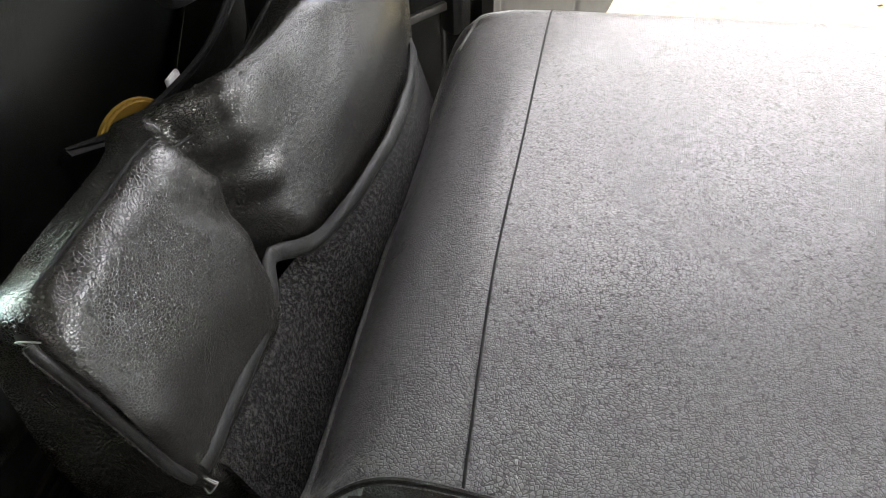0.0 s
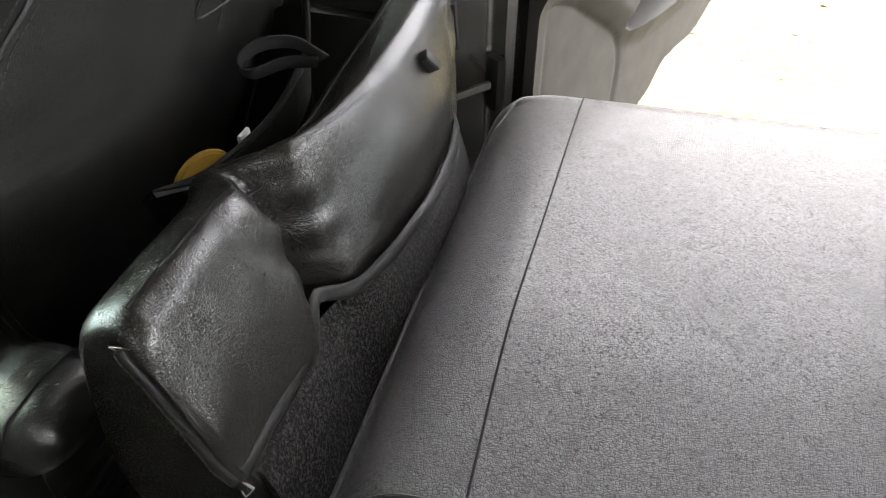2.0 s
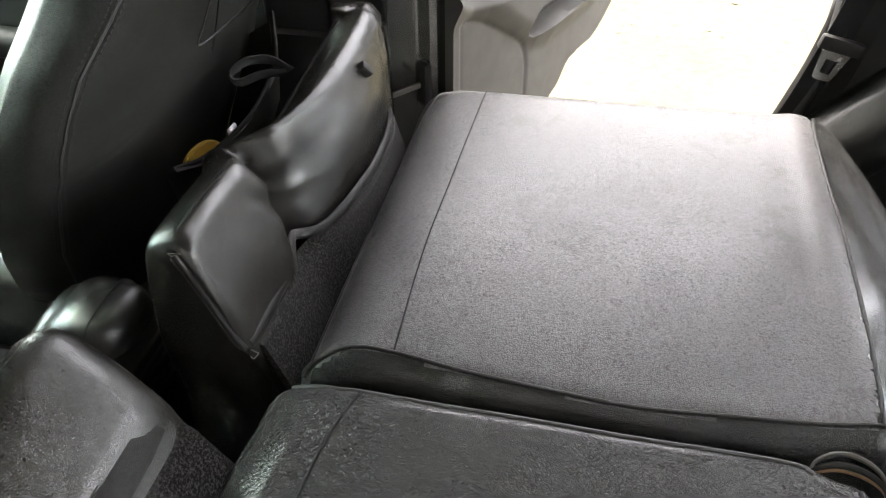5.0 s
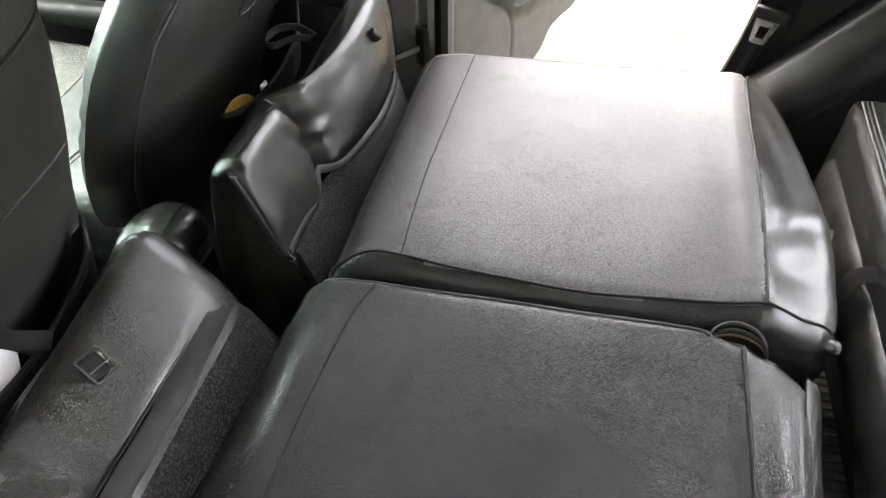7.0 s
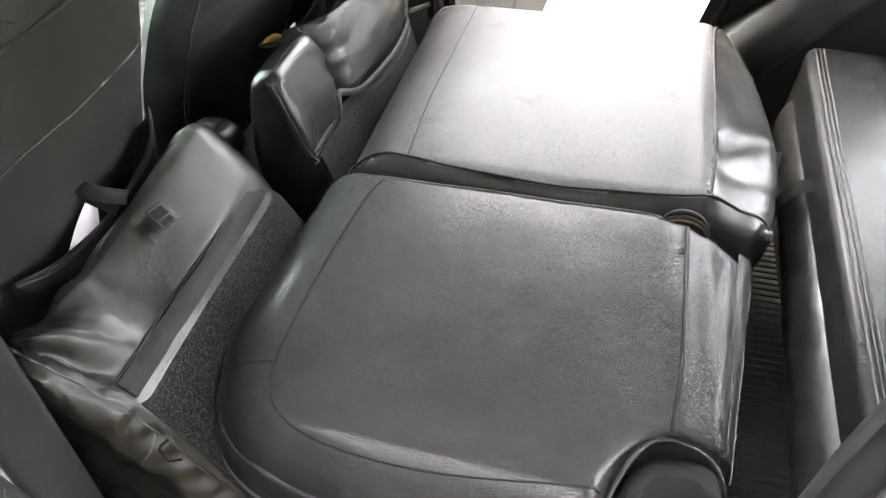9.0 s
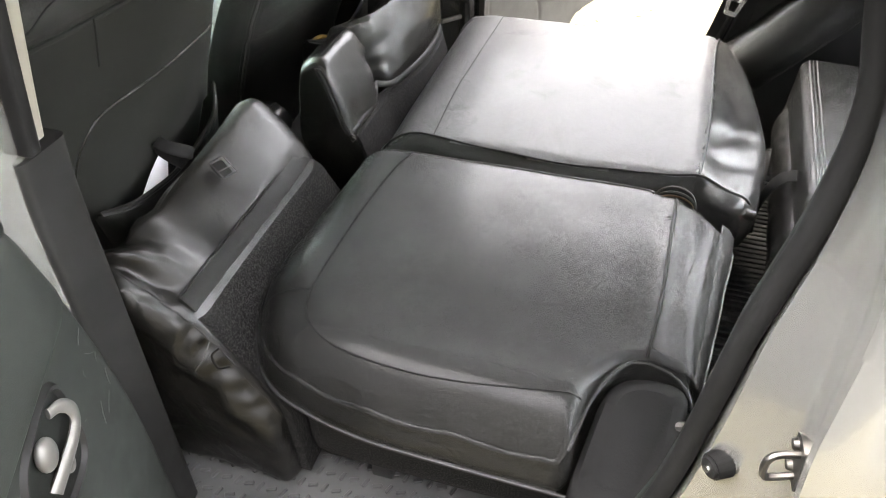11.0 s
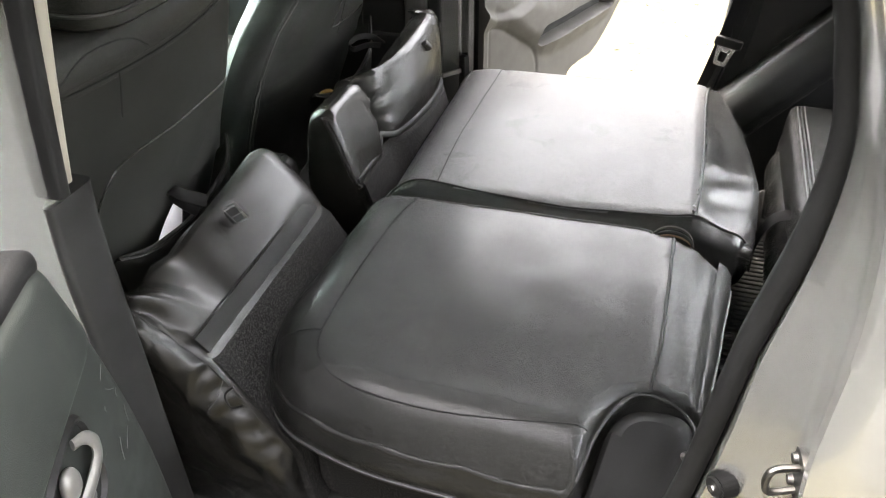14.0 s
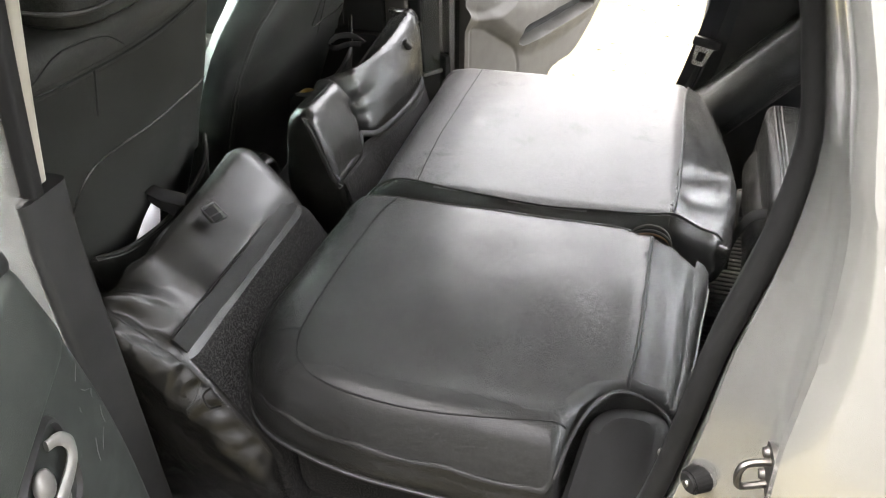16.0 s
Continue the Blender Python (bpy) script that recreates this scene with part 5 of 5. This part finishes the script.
def console():
    t = thing("centre_console", "black padded centre console between the front seats", "console")
    bm = pad(rounded([(-0.475, 0.190, 0.04), (-0.340, 0.190, 0.05), (-0.336, 0.312, 0.05), (-0.475, 0.312, 0.04)], 8), lambda x, y: 0.880 - roll(-0.334 - x, 0.09, 0.04) - 10 * max(0, -0.395 - x) ** 2 - 3.0 * (y - 0.252) ** 2, 0.826, lambda p, q: (0.032, 0.04), 0.007)
    main = bm.copy()
    lid = part("lid", bm, LEATHER_GLOSS, t, "padded black leatherette lid")
    part("seam", tube(drape(main, [(-0.376, 0.190 + 0.124 * k / 24, 1) for k in range(25)]), 0.0016, 6), RUBBER, lid, "dark seam across the lid")
    main.free()
    part("box", rbox(-0.47, -0.352, 0.198, 0.304, FLOOR - 0.012, 0.827, 0.015), PLASTIC, t, "black plastic box")
    part("tray", rbox(-1.1, -0.472, 0.185, 0.315, FLOOR - 0.012, 0.66, 0.02), PLASTIC, t, "low black plastic tray")
    vent = part("vent", rbox(-0.356, -0.345, 0.205, 0.295, 0.70, 0.785, 0.006), PLASTIC, t, "dark rear vent")
    for k in range(5):
        part("slat", rbox(-0.346, -0.339, 0.215, 0.285, 0.710 + 0.014 * k, 0.716 + 0.014 * k, 0.002, 1), PLASTIC, vent)
    b = thing("belt_buckle", "black seat belt buckle with a red button", "buckle")
    part("housing", rbox(-0.62, -0.58, 0.115, 0.14, 0.70, 0.80, 0.006), PLASTIC, b)
    part("button", rbox(-0.617, -0.583, 0.118, 0.137, 0.799, 0.806, 0.002), RED, b, "red release button")
    part("stalk", rbox(-0.61, -0.59, 0.12, 0.135, FLOOR - 0.004, 0.702, 0.003), PLASTIC, b)


console()


# ---- third row and rear side ----
def third_row():
    t = thing("third_row_seat", "black leatherette third row seat with its backrest folded forward", "car seat")

    def top(x, y):
        return 0.885 + 0.005 * noise.noise(Vector((x * 6, y * 6, 1)))

    bm = pad(rounded([(0.678, -0.30, 0.03), (1.30, -0.30, 0.03), (1.30, 0.815, 0.03), (0.712, 0.815, 0.03)], 6), top, 0.66, lambda p, q: (0.018, 0.02), 0.012, 0.004)
    main = bm.copy()
    back = part("backrest", bm, LEATHER, t, "boxy folded backrest")
    for k in range(3):
        line = drape(main, [(0.694 + 0.034 * j / 60 + 0.008 * k, -0.28 + 1.075 * j / 60, 1) for j in range(61)])
        part("stitching", tube(line, 0.0017, 6), THREAD if k != 1 else PIPING, back, "row of edge stitching")
    main.free()
    rings = []
    for k in range(49):
        y = -0.30 + 1.09 * k / 48
        r = 0.085 * math.sqrt(max(0.05, 1 - max(0, abs(2 * k / 48 - 1) - 0.93) ** 2 / 0.005))
        pinch = 0.004 * math.exp(-((y - 0.28) / 0.01) ** 2) + 0.005 * math.exp(-((y - 0.40) / 0.012) ** 2)
        rings.append([(0.727 + 0.052 * (y + 0.05) + (r - pinch) * 0.95 * math.cos(a), y, 0.735 + (r - pinch) * math.sin(a)) for a in [2 * math.pi * j / 28 for j in range(28)]])
    bm = loft(rings)
    swell_by(bm, lambda p: 0.002 * wave(p, 14))
    part("cushion", bm, LEATHER_GLOSS, t, "rolled front edge of the cushion")
    part("seat_base", rbox(0.74, 1.28, -0.28, 0.78, FLOOR - 0.004, 0.665, 0.01), PLASTIC, t, "black seat base")
    bm = ribbon(spline([(0.715, 0.40, 0.83), (0.67, 0.395, 0.815), (0.642, 0.37, 0.77), (0.635, 0.33, 0.72)], 8), 0.03, 0.003, (0, 1, 0.2))
    part("strap", bm, WEBBING, t, "black webbing strap")
    bm = rbox(0.80, 0.835, 0.33, 0.375, 0.884, 0.889, 0.003)
    clip = part("clip", bm, PLASTIC, t, "black plastic clip")
    part("loop", tube([(0.805, 0.335, 0.892), (0.805, 0.37, 0.892), (0.83, 0.37, 0.892), (0.83, 0.335, 0.892), (0.805, 0.335, 0.892)], 0.002, 6), STEEL, clip, "metal loop")


third_row()


def side_trim():
    root = tagged(new("trim"), "black padded inner trim over the rear wheel", kind="structure")
    a, b = Vector((0.575, 0.905, 0.775)), Vector((0.90, 0.900, 1.149))
    way = (b - a).normalized()
    flat = Vector((0, 1, 0)).cross(way)
    rings = []
    for k in range(25):
        f = k / 24
        rings.append([a.lerp(b, f) + flat * 0.072 * math.cos(c) + Vector((0, 0.072 * math.sin(c), 0)) for c in [2 * math.pi * j / 28 for j in range(28)]])
    part("wheel_arch_cover", loft(rings), LEATHER, root, "black padded wheel arch roll")
    part("side_panel", rbox(0.538, 1.62, FAR - 0.022, FAR + 0.03, 0.50, 1.11, 0.01), PLASTIC, root, "black plastic side panel")
    part("side_panel", rbox(0.60, 1.62, NEAR - 0.03, NEAR + 0.01, 0.50, 0.97, 0.01), PLASTIC, root, "black plastic side panel")


side_trim()


def seat_belt():
    t = thing("seat_belt", "black seat belt with a metal tongue hanging at the rear post", "seat belt")
    bm = ribbon(spline([(0.60, 0.90, 1.62), (0.585, 0.925, 1.3), (0.565, 0.925, 1.08), (0.535, 0.925, 0.92), (0.51, 0.93, 0.80), (0.49, 0.935, 0.62)], 8), 0.048, 0.0025, (1, 0.25, 0.1))
    part("webbing", bm, WEBBING, t, "black webbing")
    m = Matrix.Translation((0.553, 0.912, 0.985)) @ Matrix.Rotation(radians(12), 4, "Y")
    bm = rbox(-0.034, 0.034, -0.008, 0.008, -0.012, 0.012, 0.005)
    bmesh.ops.transform(bm, matrix=m, verts=bm.verts)
    guide = part("tongue_grip", bm, PLASTIC, t, "black plastic grip")
    bm = bmesh.new()
    outer = rounded([(-0.024, -0.010, 0.004), (-0.015, -0.062, 0.006), (0.015, -0.062, 0.006), (0.024, -0.010, 0.004)], 4)
    inner = rounded([(-0.010, -0.026, 0.003), (-0.008, -0.050, 0.003), (0.008, -0.050, 0.003), (0.010, -0.026, 0.003)], 4)
    rings = [[m @ Vector((p.x, d, p.y)) for p in line] for line, d in ((outer, -0.001), (outer, 0.001), (inner, 0.001), (inner, -0.001), (outer, -0.001))]
    loft(rings, bm, False)
    part("tongue", bm, CHROME, guide, "metal tongue")


seat_belt()


# ---- floor mats ----
def floor_mats():
    t = thing("ribbed_mat", "black ribbed rubber mat on the rear floor", "floor mat")
    part("base", rbox(0.50, 0.80, -0.42, 0.90, FLOOR - 0.014, FLOOR, 0.004), MAT_RUBBER, t)
    bm = bmesh.new()
    for k in range(72):
        y = -0.41 + 0.018 * k
        rbox(0.51, 0.79, y, y + 0.009, FLOOR - 0.002, FLOOR + 0.005, 0.002, 1, bm)
    part("ribs", bm, MAT_RUBBER, t, "raised rubber ribs", kind="stuff")
    t = thing("tread_mat", "black rubber mat with raised tread pattern beside the door", "floor mat")
    part("base", rbox(-0.40, 0.50, -0.44, 0.90, FLOOR - 0.014, FLOOR - 0.001, 0.004), MAT_RUBBER, t)
    bm = bmesh.new()
    for i in range(26):
        for j in range(10):
            x, y = -0.36 + 0.022 * i, -0.42 + 0.030 * j
            own = rbox(-0.009, 0.009, -0.0035, 0.0035, -0.002, 0.003, 0.0012, 1)
            merge(own, bm, Matrix.Translation((x, y, FLOOR)) @ Matrix.Rotation(radians(20 if (i + j) % 2 else 70), 4, "Z"))
    part("tread", bm, MAT_RUBBER, t, "raised tread bars", kind="stuff")


floor_mats()
